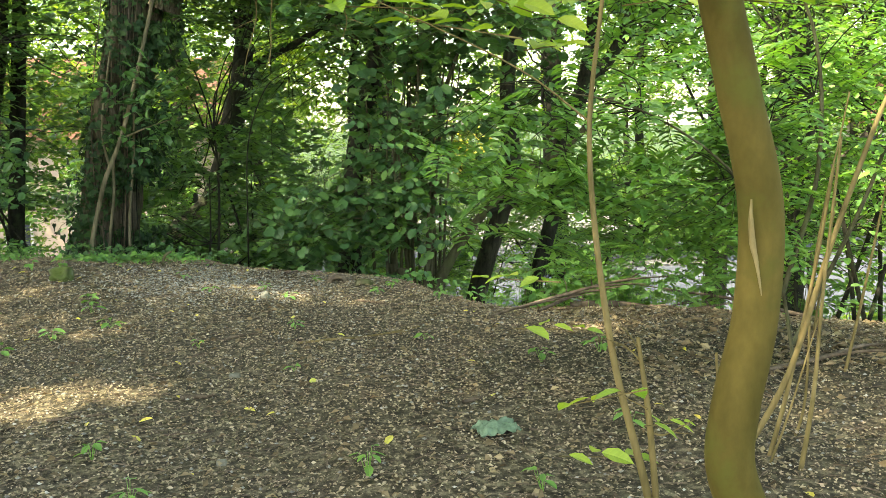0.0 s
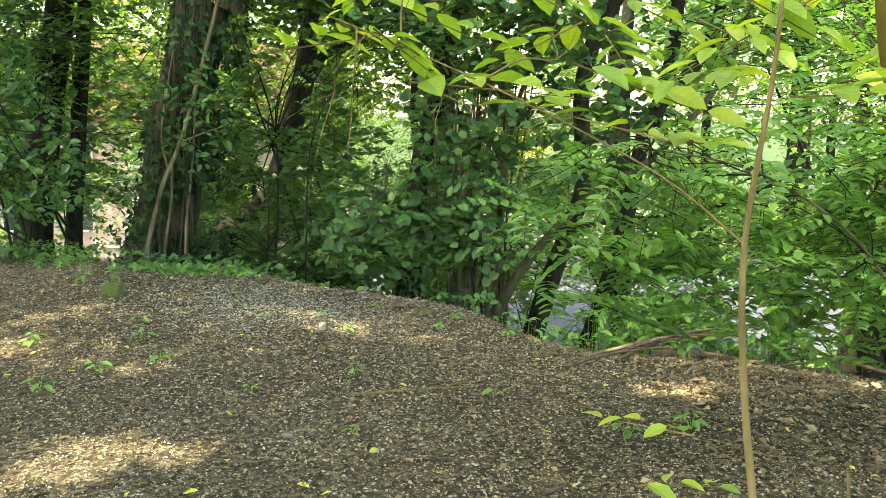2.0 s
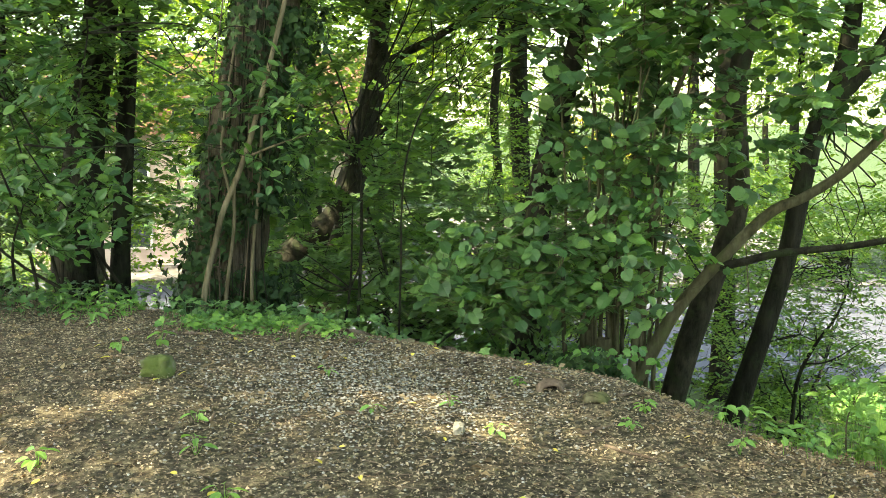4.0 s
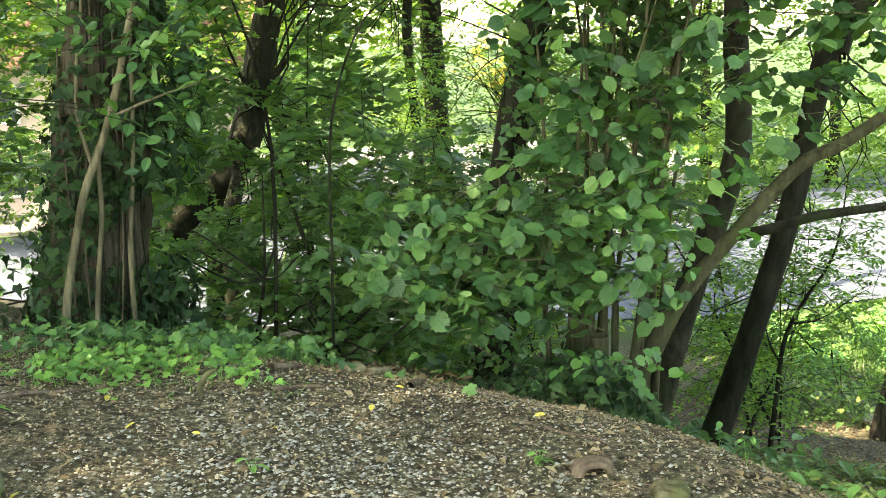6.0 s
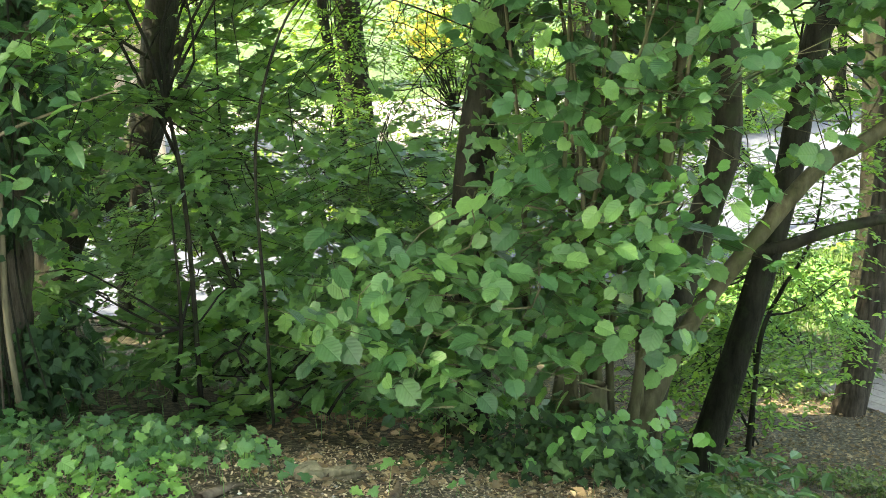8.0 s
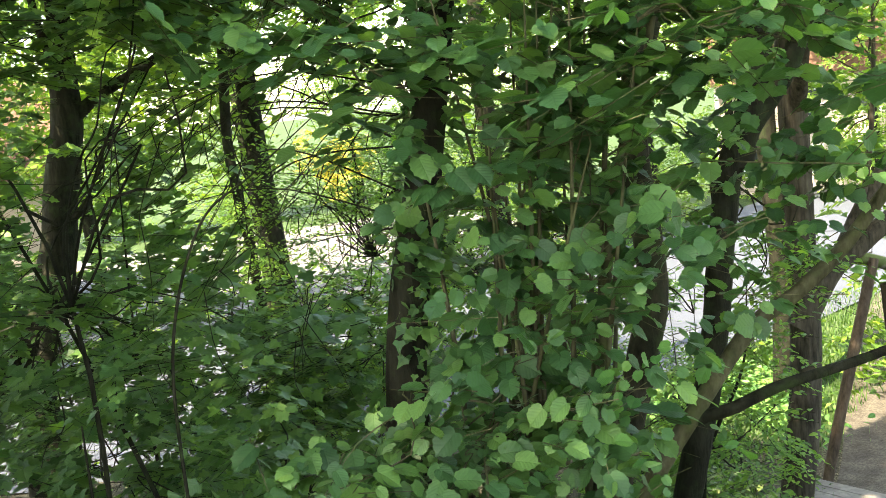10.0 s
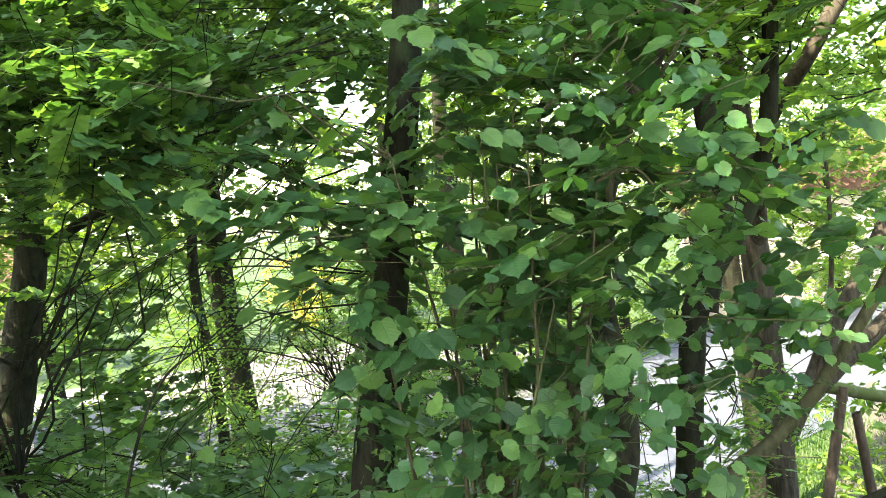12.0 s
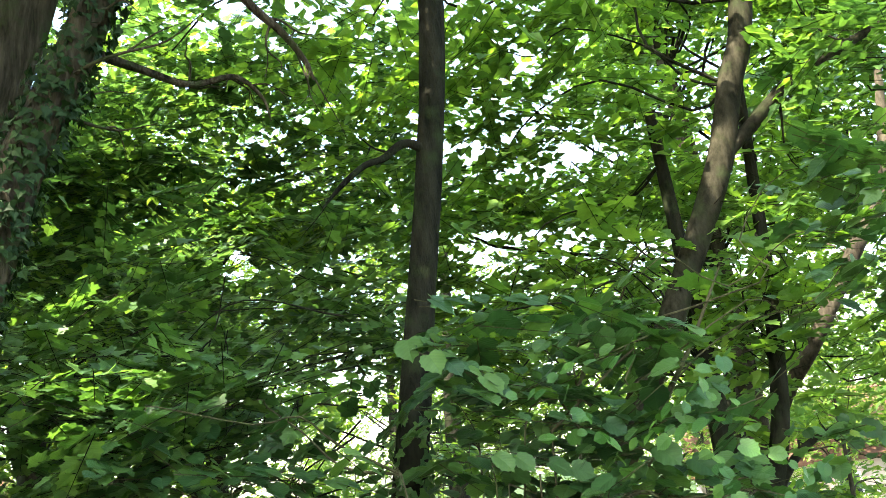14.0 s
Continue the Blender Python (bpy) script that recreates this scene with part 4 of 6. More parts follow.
thicket("maple_saplings", "maple saplings with broad lobed leaves below the edge", (-1.6, 11.2, G(-1.6, 11.2)),
        [(MAPLE, ((-1.9, 11.5, 0.9), (1.3, 0.9, 1.3), 190, 0.0, 0.45, 60), 11, 0.55, 0.09), (MAPLE, ((-1.7, 11.7, 3.0), (1.5, 0.9, 0.9), 120, 0.05, 0.5, 61), 12, 0.55, 0.085),
         (MAPLE, ((-1.0, 11.0, -0.2), (1.0, 0.7, 0.6), 80, -0.1, 0.5, 62), 11, 0.5, 0.10), (MAPLE, ((-2.9, 11.9, 4.3), (1.6, 1.0, 1.0), 85, 0.2, 0.5, 67), 12, 0.55, 0.085), (MAPLE, ((-1.2, 12.0, 3.9), (2.0, 0.9, 0.9), 180, 0.15, 0.5, 58), 12, 0.55, 0.085), (MAPLE, ((-1.2, 10.5, 3.0), (0.85, 0.5, 0.42), 130, -0.1, 0.4, 51), 12, 0.5, 0.085),
         (MAPLE, ((-2.2, 12.1, 0.1), (1.5, 0.9, 0.8), 150, -0.1, 0.5, 36), 11, 0.6, 0.11), (MAPLE, ((-1.0, 12.6, -0.7), (1.3, 0.9, 0.7), 110, -0.1, 0.5, 35), 11, 0.6, 0.11)], MAPLE_LEAF, 4)
thicket("dark_shrub", "dense dark green shrub on the bank", (-2.4, 13.5, G(-2.4, 13.5)),
        [(OVAL, ((-2.6, 13.8, 0.0), (1.9, 1.2, 1.6), 240, 0.2, 0.6, 63), 9, 0.55, 0.11), (MAPLE, ((-1.7, 13.8, 1.7), (0.9, 0.8, 1.0), 90, 0.0, 0.5, 38), 9, 0.6, 0.12), (MAPLE, ((-0.4, 14.0, -0.4), (1.8, 1.2, 1.5), 130, 0.3, 0.6, 64), 9, 0.6, 0.13)], MAPLE_LEAF, 4)
thicket("shaded_shrub", "dark small-leaved shrub in the shade of the bank", (-0.7, 14.4, G(-0.7, 14.4)),
        [(OVAL, ((-0.7, 14.3, 0.15), (1.3, 0.8, 1.0), 330, 0.0, 0.5, 34), 11, 0.5, 0.07), (OVAL, ((-2.4, 14.6, 0.1), (1.2, 0.8, 0.9), 200, 0.0, 0.5, 33), 11, 0.5, 0.08)], MAPLE_LEAF, 5)
thicket("fine_shrub", "small-leaved shrub low on the bank", (2.6, 13.4, G(2.6, 13.4)),
        [(OVAL, ((2.5, 15.6, 0.1), (1.7, 0.8, 1.0), 330, 0.0, 0.5, 31), 10, 0.5, 0.085), (OVAL, ((2.5, 13.4, -1.3), (1.4, 0.9, 1.3), 420, -0.1, 0.5, 65), 10, 0.5, 0.075), (OVAL, ((3.6, 14.6, -1.9), (1.1, 0.8, 1.0), 230, 0.0, 0.5, 66), 10, 0.5, 0.075), (OVAL, ((4.4, 18.6, -0.9), (1.7, 1.1, 2.2), 650, 0.1, 0.5, 56), 10, 0.55, 0.09)], CANOPY_LEAF)
thicket("twiggy_shrub", "thin twiggy shrub with small leaves against the light", (0.0, 17.5, G(0.0, 17.5)),
        [(OVAL, ((-0.2, 16.5, -0.4), (1.7, 1.2, 2.6), 1000, 0.3, 0.5, 68), 12, 0.6, 0.06), (OVAL, ((1.6, 17.5, 0.6), (1.6, 1.2, 2.8), 900, 0.25, 0.6, 69), 12, 0.6, 0.065)], CANOPY_LEAF, 9, False)
thicket("bank_shrub", "leafy shrub at the foot of the bank", (-6.5, 16.5, G(-6.5, 16.5)),
        [(STAR, ((-7.0, 15.5, 1.0), (2.4, 1.6, 2.6), 600, 0.2, 0.6, 52), 10, 0.65, 0.12), (STAR, ((-5.0, 21.0, -1.0), (3.0, 1.6, 2.2), 600, 0.3, 0.7, 53), 10, 0.65, 0.12)], MAPLE_LEAF, 4)
thicket("bank_shrub", "leafy shrub at the foot of the bank", (1.5, 20.5, G(1.5, 20.5)),
        [(STAR, ((0.8, 21.0, -2.2), (2.4, 1.4, 2.0), 700, 0.2, 0.6, 54), 10, 0.65, 0.115), (STAR, ((3.0, 18.0, 4.0), (2.2, 1.6, 2.6), 850, 0.25, 0.6, 55), 10, 0.65, 0.11)], CANOPY_LEAF, 5)

FAR = [(-4.5, 22.6, 11), (4.2, 22.6, 11.5), (0.0, 22.9, 12.5), (9, 21.0, 9.5), (-14, 33.5, 8), (-9.5, 35, 9), (-4.5, 36, 10), (0.5, 35.5, 13), (6.5, 36, 14), (11, 39, 10), (17, 41, 9), (24, 46, 10), (-20, 38, 10), (-11, 37.5, 9), (28, 41, 8), (-13, 17, 7), (13, 20, 6), (-15, 64, 9), (-7, 66, 9), (1, 65, 10), (9, 66, 9), (17, 63, 10)]
for k, (x, y, h) in enumerate(FAR):
    z = G(x, y)
    r = 3.6 + (k % 3) * 0.5
    tree("far_tree", "leafy sunlit tree in the woods below the bank",
         [([(x, y, z - 0.2), (x + 0.1, y, z + 2), (x - 0.1, y, z + h * 0.6), (x + 0.2, y, z + h)], (0.28, 0.22, 0.18, 0.08), 9)], BARK_DARK,
         [(QUAD, blob((x, y, z + h), (r, r, h * 0.62), 950, 0.3 if y > 24 else 0.5, 1.2, 70 + k), 10, 1.1, 0.24, [(x, y, z + h * 0.6), (x + 0.2, y, z + h)], 14),
          (QUAD, blob((x, y - 0.5, z + 2.2), (r * 0.95, r * 0.7, 2.3), 40 if y < 24 and x < 8 or 30 < y < 60 and -13 < x < 7 else 360, 0.25, 1.0, 90 + k), 10, 1.0, 0.22, [(x, y, z + 2)], 6)], FAR_LEAF, group="far woods")

# trees added out of view, behind and beside the walk, to shade the mound
for k, (x, y, h, r) in enumerate([(-5.5, 3.0, 9, 3.4), (-7.0, 6.6, 9.5, 3.6), (-6.5, -0.5, 10, 3.6), (5.0, 3.5, 9, 3.4), (-4.5, -3.5, 10, 3.6), (3.2, -4.5, 10, 3.8), (-9.5, 7.0, 10, 3.6), (7.5, 9.0, 9.5, 3.4), (-9.0, -1.5, 11, 4.0), (0, -9, 10, 4), (-12, 12, 9, 3.5), (9, -1, 10, 4)]):
    z = G(x, y)
    tree("shade_tree", "tall tree added out of view to shade the mound",
         [([(x, y, z - 0.2), (x + 0.1, y, z + 3), (x - 0.1, y + 0.2, z + h * 0.7), (x + 0.1, y + 0.3, z + h)], (0.3, 0.24, 0.18, 0.07), 10)], BARK_DARK,
         # the second tree gets an extra crown mass, added to keep sun off the hazel
         [(QUAD, blob((x, y, z + h - 0.8), (r, r, h * 0.34), (1250 if x < -3 else 380 if x > 1 else 600), 0.1 if x < -3 else 0.2, 1.0, 110 + k), 10, 1.0, 0.19, [(x, y + 0.2, z + h * 0.65), (x, y + 0.3, z + h)], 14)] + ([(STAR, blob((-2.2, 7.3, 8.8), (2.6, 1.7, 1.0), 480, -0.1, 0.7, 125), 10, 0.8, 0.125, [(x, y + 0.2, z + h * 0.75)], 6)] if k == 1 else []), CANOPY_LEAF, group="canopy trees")

# ---- young trees beside the path ----
sapling = tree("young_tree", "young tree with a smooth brown crooked stem beside the path",
               [([(0.86, 3.02, 0.12), (0.82, 3.0, 0.32), (0.755, 3.0, 0.52), (0.765, 3.0, 0.68), (0.81, 3.0, 0.92), (0.815, 3.0, 1.2), (0.755, 3.0, 1.47), (0.70, 3.0, 1.7), (0.655, 3.0, 1.92), (0.6, 3.05, 2.6), (0.7, 3.1, 4.2)],
                 (0.078, 0.066, 0.064, 0.062, 0.058, 0.057, 0.054, 0.052, 0.05, 0.042, 0.02), 20)], BARK_SMOOTH,
               [(OVAL, blob((0.7, 3.0, 4.4), (1.3, 1.2, 0.8), 90, 0, 0.5, 130), 9, 0.5, 0.1, [(0.65, 3.08, 3.4), (0.7, 3.1, 4.1)], 10)], CANOPY_LEAF, rough=0.05)
bag = Bag()
bag.add(*tube([(0.768, 2.945, 1.22), (0.768, 2.944, 1.17), (0.773, 2.943, 1.11), (0.785, 2.942, 1.06), (0.80, 2.943, 0.98)], (0.002, 0.006, 0.008, 0.005, 0.0015), 8, 6, 0.3, 20.0))
part("bark_scar", bag.mesh("bark_scar", SCAR_WOOD, True), sapling, "pale split scar in the bark")
slim = tree("slim_sapling", "thin pale sapling with lime-green leaves",
            [([(0.56, 2.92, 0.12), (0.51, 2.9, 0.47), (0.41, 2.9, 0.88), (0.355, 2.9, 1.36), (0.39, 2.9, 1.77), (0.42, 2.95, 2.3)], (0.012, 0.0105, 0.0085, 0.0065, 0.0045, 0.003), 8),
             ([(0.53, 2.9, 0.45), (0.50, 2.88, 0.7), (0.47, 2.88, 0.9)], (0.009, 0.008, 0.005), 7),
             ([(0.35, 2.9, 1.42), (0.2, 2.95, 1.54), (-0.05, 3.0, 1.67), (-0.3, 3.05, 1.78), (-0.45, 3.1, 1.84)], (0.0026, 0.0022, 0.0018, 0.0013, 0.001), 6)], BARK_PALE,
            [(OVAL, np.array([(-0.42, 3.1, 1.82), (-0.28, 3.05, 1.78), (-0.1, 3.02, 1.73), (0.05, 3.0, 1.68), (0.2, 2.98, 1.72), (0.33, 2.95, 1.82), (0.45, 2.95, 1.85), (0.55, 2.9, 1.72), (0.28, 3.05, 1.62), (-0.2, 3.2, 1.86), (0.1, 3.2, 1.88), (0.35, 3.15, 1.98), (0.6, 3.1, 1.95), (0.75, 3.2, 1.82), (0.95, 3.3, 1.9), (0.2, 3.4, 1.78), (0.5, 3.4, 1.85), (1.2, 3.4, 1.95), (-0.35, 3.3, 1.95), (0.0, 3.4, 2.0), (0.15, 3.1, 1.78), (0.4, 3.2, 1.76), (0.28, 3.3, 1.88), (0.85, 3.3, 1.8), (1.0, 3.2, 1.75), (1.1, 3.5, 1.85), (-0.05, 3.2, 1.8)]), 8, 0.26, 0.085, [(0.37, 2.9, 1.5)], 0),
             (OVAL, np.array([(0.4, 2.9, 0.62), (0.55, 2.88, 0.7), (0.3, 3.0, 0.92), (0.2, 3.0, 1.05), (0.36, 2.8, 0.8)]), 5, 0.2, 0.07, [(0.5, 2.9, 0.7)], 0)],
            LIME_LEAF, "sapling", BARK_PALE, 0.05)

tree("bank_sapling", "slim dark forking sapling on the bank below the hazel",
     [([(2.46, 12.8, -2.35), (2.5, 12.8, -1.71), (2.55, 12.8, -1.15), (2.72, 12.8, -0.77), (2.89, 12.8, -0.51), (3.0, 12.8, -0.2), (3.05, 12.8, 0.4)], (0.03, 0.024, 0.021, 0.018, 0.014, 0.010, 0.005), 7),
      ([(2.53, 12.8, -1.4), (2.4, 12.75, -1.2), (2.3, 12.7, -0.95)], (0.012, 0.009, 0.004), 6),
      ([(2.6, 12.8, -1.0), (2.85, 12.75, -0.95), (3.2, 12.7, -0.7)], (0.012, 0.009, 0.004), 6)], BARK_DARK,
     [(OVAL, blob((2.85, 12.7, -0.35), (0.75, 0.35, 0.6), 70, -0.1, 0.4, 59), 9, 0.4, 0.07, [(2.72, 12.8, -0.77), (3.0, 12.8, -0.2), (2.55, 12.8, -1.15)], 9)], CANOPY_LEAF, "sapling")

# ---- saplings with feathery leaves on the path's side ----
def feathery(shape, centre, pairs, length, size, tilt=0.14):
    """Feather-like leaves: opposite pairs of leaflets and a last one along a drooping stalk."""
    n, per = len(centre), pairs * 2 + 1
    az = rng.uniform(0, 2 * np.pi, n)
    d = unit(np.stack([np.cos(az), np.sin(az), rng.normal(-0.12, 0.15, n)], 1))
    up = unit(np.stack([rng.normal(0, tilt, n), rng.normal(0, tilt, n), np.ones(n)], 1))
    side = unit(np.cross(d, up))
    ln = length * rng.uniform(0.7, 1.25, n)
    step = np.r_[np.repeat((np.arange(pairs) + 0.6) / (pairs + 0.6), 2), 1.0]
    sgn = np.r_[np.tile([1.0, -1.0], pairs), 0.0]
    pos = centre[:, None] + d[:, None] * ((step - 0.5)[None] * ln[:, None])[..., None]
    pos[..., 2] -= 0.22 * ln[:, None] * step[None] ** 2
    ang = np.where(sgn == 0, 0.0, np.radians(68))[None] * rng.uniform(0.88, 1.1, (n, per))
    w = d[:, None] * np.cos(ang)[..., None] + side[:, None] * (sgn[None] * np.sin(ang))[..., None]
    w[..., 2] -= rng.uniform(0.0, 0.22, (n, per))
    nm = up[:, None] + rng.normal(0, 0.12, (n, per, 3))
    sz = size * rng.uniform(0.85, 1.12, (n, per)) * (1 - 0.3 * np.abs(step - 0.45))[None]
    m = ~in_gap(pos.reshape(-1, 3)).reshape(n, per)
    v, f = leaves(shape, pos[m], w[m], nm[m], sz[m])
    return v, f, centre - d * (ln * 0.5)[:, None], centre + d * (ln * 0.5)[:, None] - np.array([0, 0, 1.0]) * (0.2 * ln)[:, None]


ash = empty("feathery_sapling", (1.75, 4.7, G(1.75, 4.7)))
tagged(ash, "sapling with feathery bright green leaves leaning over the path", "sapling")
bag = Bag()
for pts, r in [([(1.75, 4.7, 0.1), (1.6, 4.6, 0.7), (1.35, 4.45, 1.15), (0.9, 4.35, 1.45), (0.4, 4.3, 1.55)], (0.010, 0.008, 0.006, 0.004, 0.002)),
               ([(1.62, 4.62, 0.65), (1.75, 4.6, 1.2), (1.7, 4.6, 1.8), (1.4, 4.6, 2.3)], (0.012, 0.01, 0.007, 0.003)),
               ([(1.7, 4.68, 0.4), (2.1, 4.8, 1.1), (2.4, 5.0, 1.7), (2.7, 5.1, 2.1)], (0.011, 0.009, 0.006, 0.003))]:
    bag = Bag()
    bag.add(*tube(pts, r, 7, 6))
    part("stem", bag.mesh("stem", BARK_HAZEL, True), ash)
at = np.concatenate([blob((0.62, 4.6, 1.25), (0.62, 0.5, 0.38), 95, -0.4, 0.3, 140), blob((1.45, 4.9, 1.30), (0.75, 0.6, 0.6), 150, -0.4, 0.3, 141), blob((2.4, 5.0, 1.75), (0.8, 0.6, 0.6), 60, -0.4, 0.3, 142),
                     blob((1.2, 4.8, 1.05), (0.5, 0.4, 0.25), 18, -0.4, 0.3, 143)])
v, f, a, b = feathery(OVAL, at, 8, 0.36, 0.066)
wood = Bag()
wood.add(*twigs(a, b, 0.0016))
limbs_to(wood, np.array([(1.35, 4.45, 1.15), (0.9, 4.35, 1.45), (0.5, 4.3, 1.54), (1.72, 4.6, 1.5), (1.6, 4.6, 2.0), (2.2, 4.9, 1.4), (2.5, 5.05, 1.85)]), at[::6], 0.0035, 0.0015, 5)
part("branchwork", wood.mesh("branchwork", BARK_DARK), ash, "", "stuff")
part("foliage", mesh("foliage", v, f, YOUNG_LEAF), ash, "feathery light green leaves", "stuff")

fern = empty("feathery_seedling_clump", (1.6, 7.3, G(1.6, 7.3)))
tagged(fern, "low clump of feathery green seedlings on the slope's shoulder", "bush")
at = np.concatenate([blob((1.45, 7.2, 0.22), (0.75, 0.35, 0.32), 75, -0.4, 0.3, 154), blob((2.5, 7.5, 0.35), (0.7, 0.4, 0.45), 70, -0.4, 0.3, 155), blob((3.4, 7.4, 0.0), (0.7, 0.4, 0.4), 50, -0.4, 0.3, 156)])
v, f, a, b = feathery(OVAL, at, 7, 0.32, 0.07)
wood = Bag()
wood.add(*twigs(a, b, 0.0018))
for k in range(14):
    e = at[rng.integers(len(at))]
    foot = np.array([e[0] + rng.normal(0, 0.08), e[1] + rng.normal(0, 0.05), 0])
    foot[2] = G(foot[0], foot[1]) - 0.03
    wood.add(*tube([foot, (foot + e) / 2 + rng.normal(0, 0.03, 3), e], (0.006, 0.004, 0.002), 6, 4))
part("branchwork", wood.mesh("branchwork", BARK_HAZEL), fern, "", "stuff")
part("foliage", mesh("foliage", v, f, YOUNG_LEAF), fern, "feathery green leaves", "stuff")

side = empty("roadside_bush", (3.3, 6.6, G(3.3, 6.6)))
tagged(side, "bright leafy bush on the falling side of the mound", "bush")
at = np.concatenate([blob((2.9, 6.4, 1.1), (0.9, 0.8, 0.9), 200, -0.1, 0.4, 144), blob((3.6, 7.6, 1.9), (1.4, 1.2, 1.3), 420, -0.1, 0.5, 145), blob((2.3, 7.9, 2.3), (1.0, 0.9, 0.8), 170, 0, 0.5, 146), blob((1.7, 6.4, 2.1), (0.8, 0.5, 0.42), 120, -0.1, 0.4, 151), blob((2.6, 7.7, 0.75), (1.2, 0.6, 0.5), 240, -0.1, 0.4, 152), blob((3.9, 8.0, 0.6), (0.9, 0.6, 0.6), 120, -0.1, 0.4, 153)])
v, f, a, b = sprays(OVAL, at, 8, 0.45, 0.075)
wood = Bag()
wood.add(*twigs(a, b, 0.003))
tops = []
for k in range(7):
    e = np.array((3.2, 7.0, 1.6)) + rng.normal(0, 0.6, 3)
    base = np.array((3.2 + rng.normal(0, 0.2), 6.8 + rng.normal(0, 0.2), G(3.2, 6.8) - 0.05))
    mid = (e + base) / 2 + rng.normal(0, 0.1, 3)
    wood.add(*tube([base, mid, e], (0.02, 0.014, 0.006), 6, 5))
    tops += [mid, e]
limbs_to(wood, np.array(tops), at[::10], 0.01, 0.003, 5)
part("branchwork", wood.mesh("branchwork", BARK_DARK), side, "", "stuff")
part("foliage", mesh("foliage", v, f, YOUNG_LEAF), side, "", "stuff")

edge_bush = empty("edge_bush", (-4.0, 9.9, G(-4.0, 9.9)))
tagged(edge_bush, "shrub with oval hanging leaves at the mound's edge", "bush")
at = np.concatenate([blob((-3.75, 9.5, 1.05), (0.55, 0.4, 0.5), 60, -0.2, 0.3, 147), blob((-4.4, 9.9, 1.8), (0.9, 0.6, 0.9), 150, -0.1, 0.4, 148), blob((-2.35, 9.9, 1.7), (0.45, 0.25, 0.5), 30, 0, 0.3, 149), blob((-4.6, 10.2, 0.7), (0.8, 0.5, 0.6), 60, 0, 0.3, 150)])
v, f, a, b = sprays(OVAL, at, 7, 0.4, 0.115, 0.5, 0.4)
wood = Bag()
wood.add(*twigs(a, b, 0.003))
tops = []
for k in range(9):
    base = np.array((-4.1 + rng.normal(0, 0.35), 10.0 + rng.normal(0, 0.12), 0.1))
    e = np.array((-4.0 + rng.normal(0, 0.6), 9.7 + rng.normal(0, 0.25), rng.uniform(1.0, 2.4)))
    mid = (e + base) / 2 + rng.normal(0, 0.08, 3)
    wood.add(*tube([base, mid, e], (0.016, 0.011, 0.005), 6, 5))
    tops += [mid, e]
limbs_to(wood, np.array(tops), at[::7], 0.008, 0.003, 5)
part("branchwork", wood.mesh("branchwork", BARK_DARK), edge_bush, "", "stuff")
part("foliage", mesh("foliage", v, f, HAZEL_LEAF), edge_bush, "", "stuff")

# canes beside the young tree
CANES = [([(1.10, 3.78, 0), (1.24, 3.72, 0.55), (1.36, 3.70, 0.99), (1.50, 3.70, 1.40), (1.60, 3.70, 1.66), (1.63, 3.72, 2.1)], 0.0115), ([(1.17, 3.72, 0), (1.24, 3.72, 0.5), (1.32, 3.72, 0.92), (1.37, 3.72, 1.25)], 0.009),
         ([(1.23, 3.60, 0), (1.28, 3.62, 0.5), (1.31, 3.64, 0.85), (1.36, 3.66, 1.35)], 0.009), ([(1.06, 3.80, 0), (1.03, 3.78, 0.35), (1.00, 3.76, 0.62)], 0.010), ([(1.09, 3.75, 0), (1.06, 3.75, 0.3), (1.02, 3.75, 0.55)], 0.007),
         ([(1.14, 3.66, 0), (1.22, 3.68, 0.4), (1.33, 3.7, 0.75)], 0.005), ([(1.34, 3.9, 0), (1.40, 3.92, 0.4), (1.43, 3.95, 0.9), (1.55, 3.98, 1.5)], 0.006), ([(2.05, 5.2, 0), (2.1, 5.22, 0.6), (2.2, 5.3, 1.0)], 0.008), ([(1.9, 4.6, 0), (2.0, 4.62, 0.7), (2.15, 4.7, 1.3)], 0.008)]
for pts, r in CANES:
    z0 = G(*pts[0][:2])
    pts = [(x, y, z if k else z0 - 0.05) for k, (x, y, z) in enumerate(pts)]
    bag = Bag()
    bag.add(*tube(pts, np.linspace(r, r * 0.5, len(pts)), 8, 6, 0.08, 12.0))
    cane = new("cane", bag.mesh("cane", BARK_PALE, True))
    tagged(cane, "bare pale upright cane rooted beside the young tree", "cane", "bare canes")


# ---- climbers and ivy ----
def climber(name, label, pts, radii, sides=8, mat=None):
    bag = Bag()
    bag.add(*tube(pts, radii, sides, 8, 0.12, 8.0))
    ob = part(name, bag.mesh(name, mat or VINE_BARK, True), big, label)
    return ob


climber("climber", "thick pale woody climber", [(-2.98, 9.98, 0.05), (-2.93, 10.0, 0.35), (-2.86, 10.0, 0.62), (-2.78, 10.0, 0.90), (-2.67, 10.03, 1.16), (-2.58, 10.07, 1.42), (-2.51, 10.12, 1.7), (-2.38, 10.18, 2.2), (-2.2, 10.3, 3.0), (-1.95, 10.4, 4.2)], (0.026, 0.023, 0.021, 0.022, 0.020, 0.020, 0.019, 0.018, 0.017, 0.013), 12)
climber("climber", "", [(-2.82, 10.06, 0.05), (-2.78, 10.08, 0.4), (-2.73, 10.1, 0.75), (-2.72, 10.1, 1.0), (-2.7, 10.06, 1.15)], (0.016, 0.015, 0.014, 0.014, 0.012), 9)
climber("climber", "", [(-2.63, 10.18, 0.05), (-2.62, 10.2, 0.5), (-2.56, 10.25, 1.1), (-2.5, 10.28, 2.0)], (0.016, 0.014, 0.013, 0.01), 8)
climber("climber", "", [(-2.75, 10.1, 1.0), (-2.82, 10.15, 1.35), (-2.8, 10.3, 1.8), (-2.68, 10.3, 2.4)], (0.012, 0.011, 0.01, 0.008), 8)
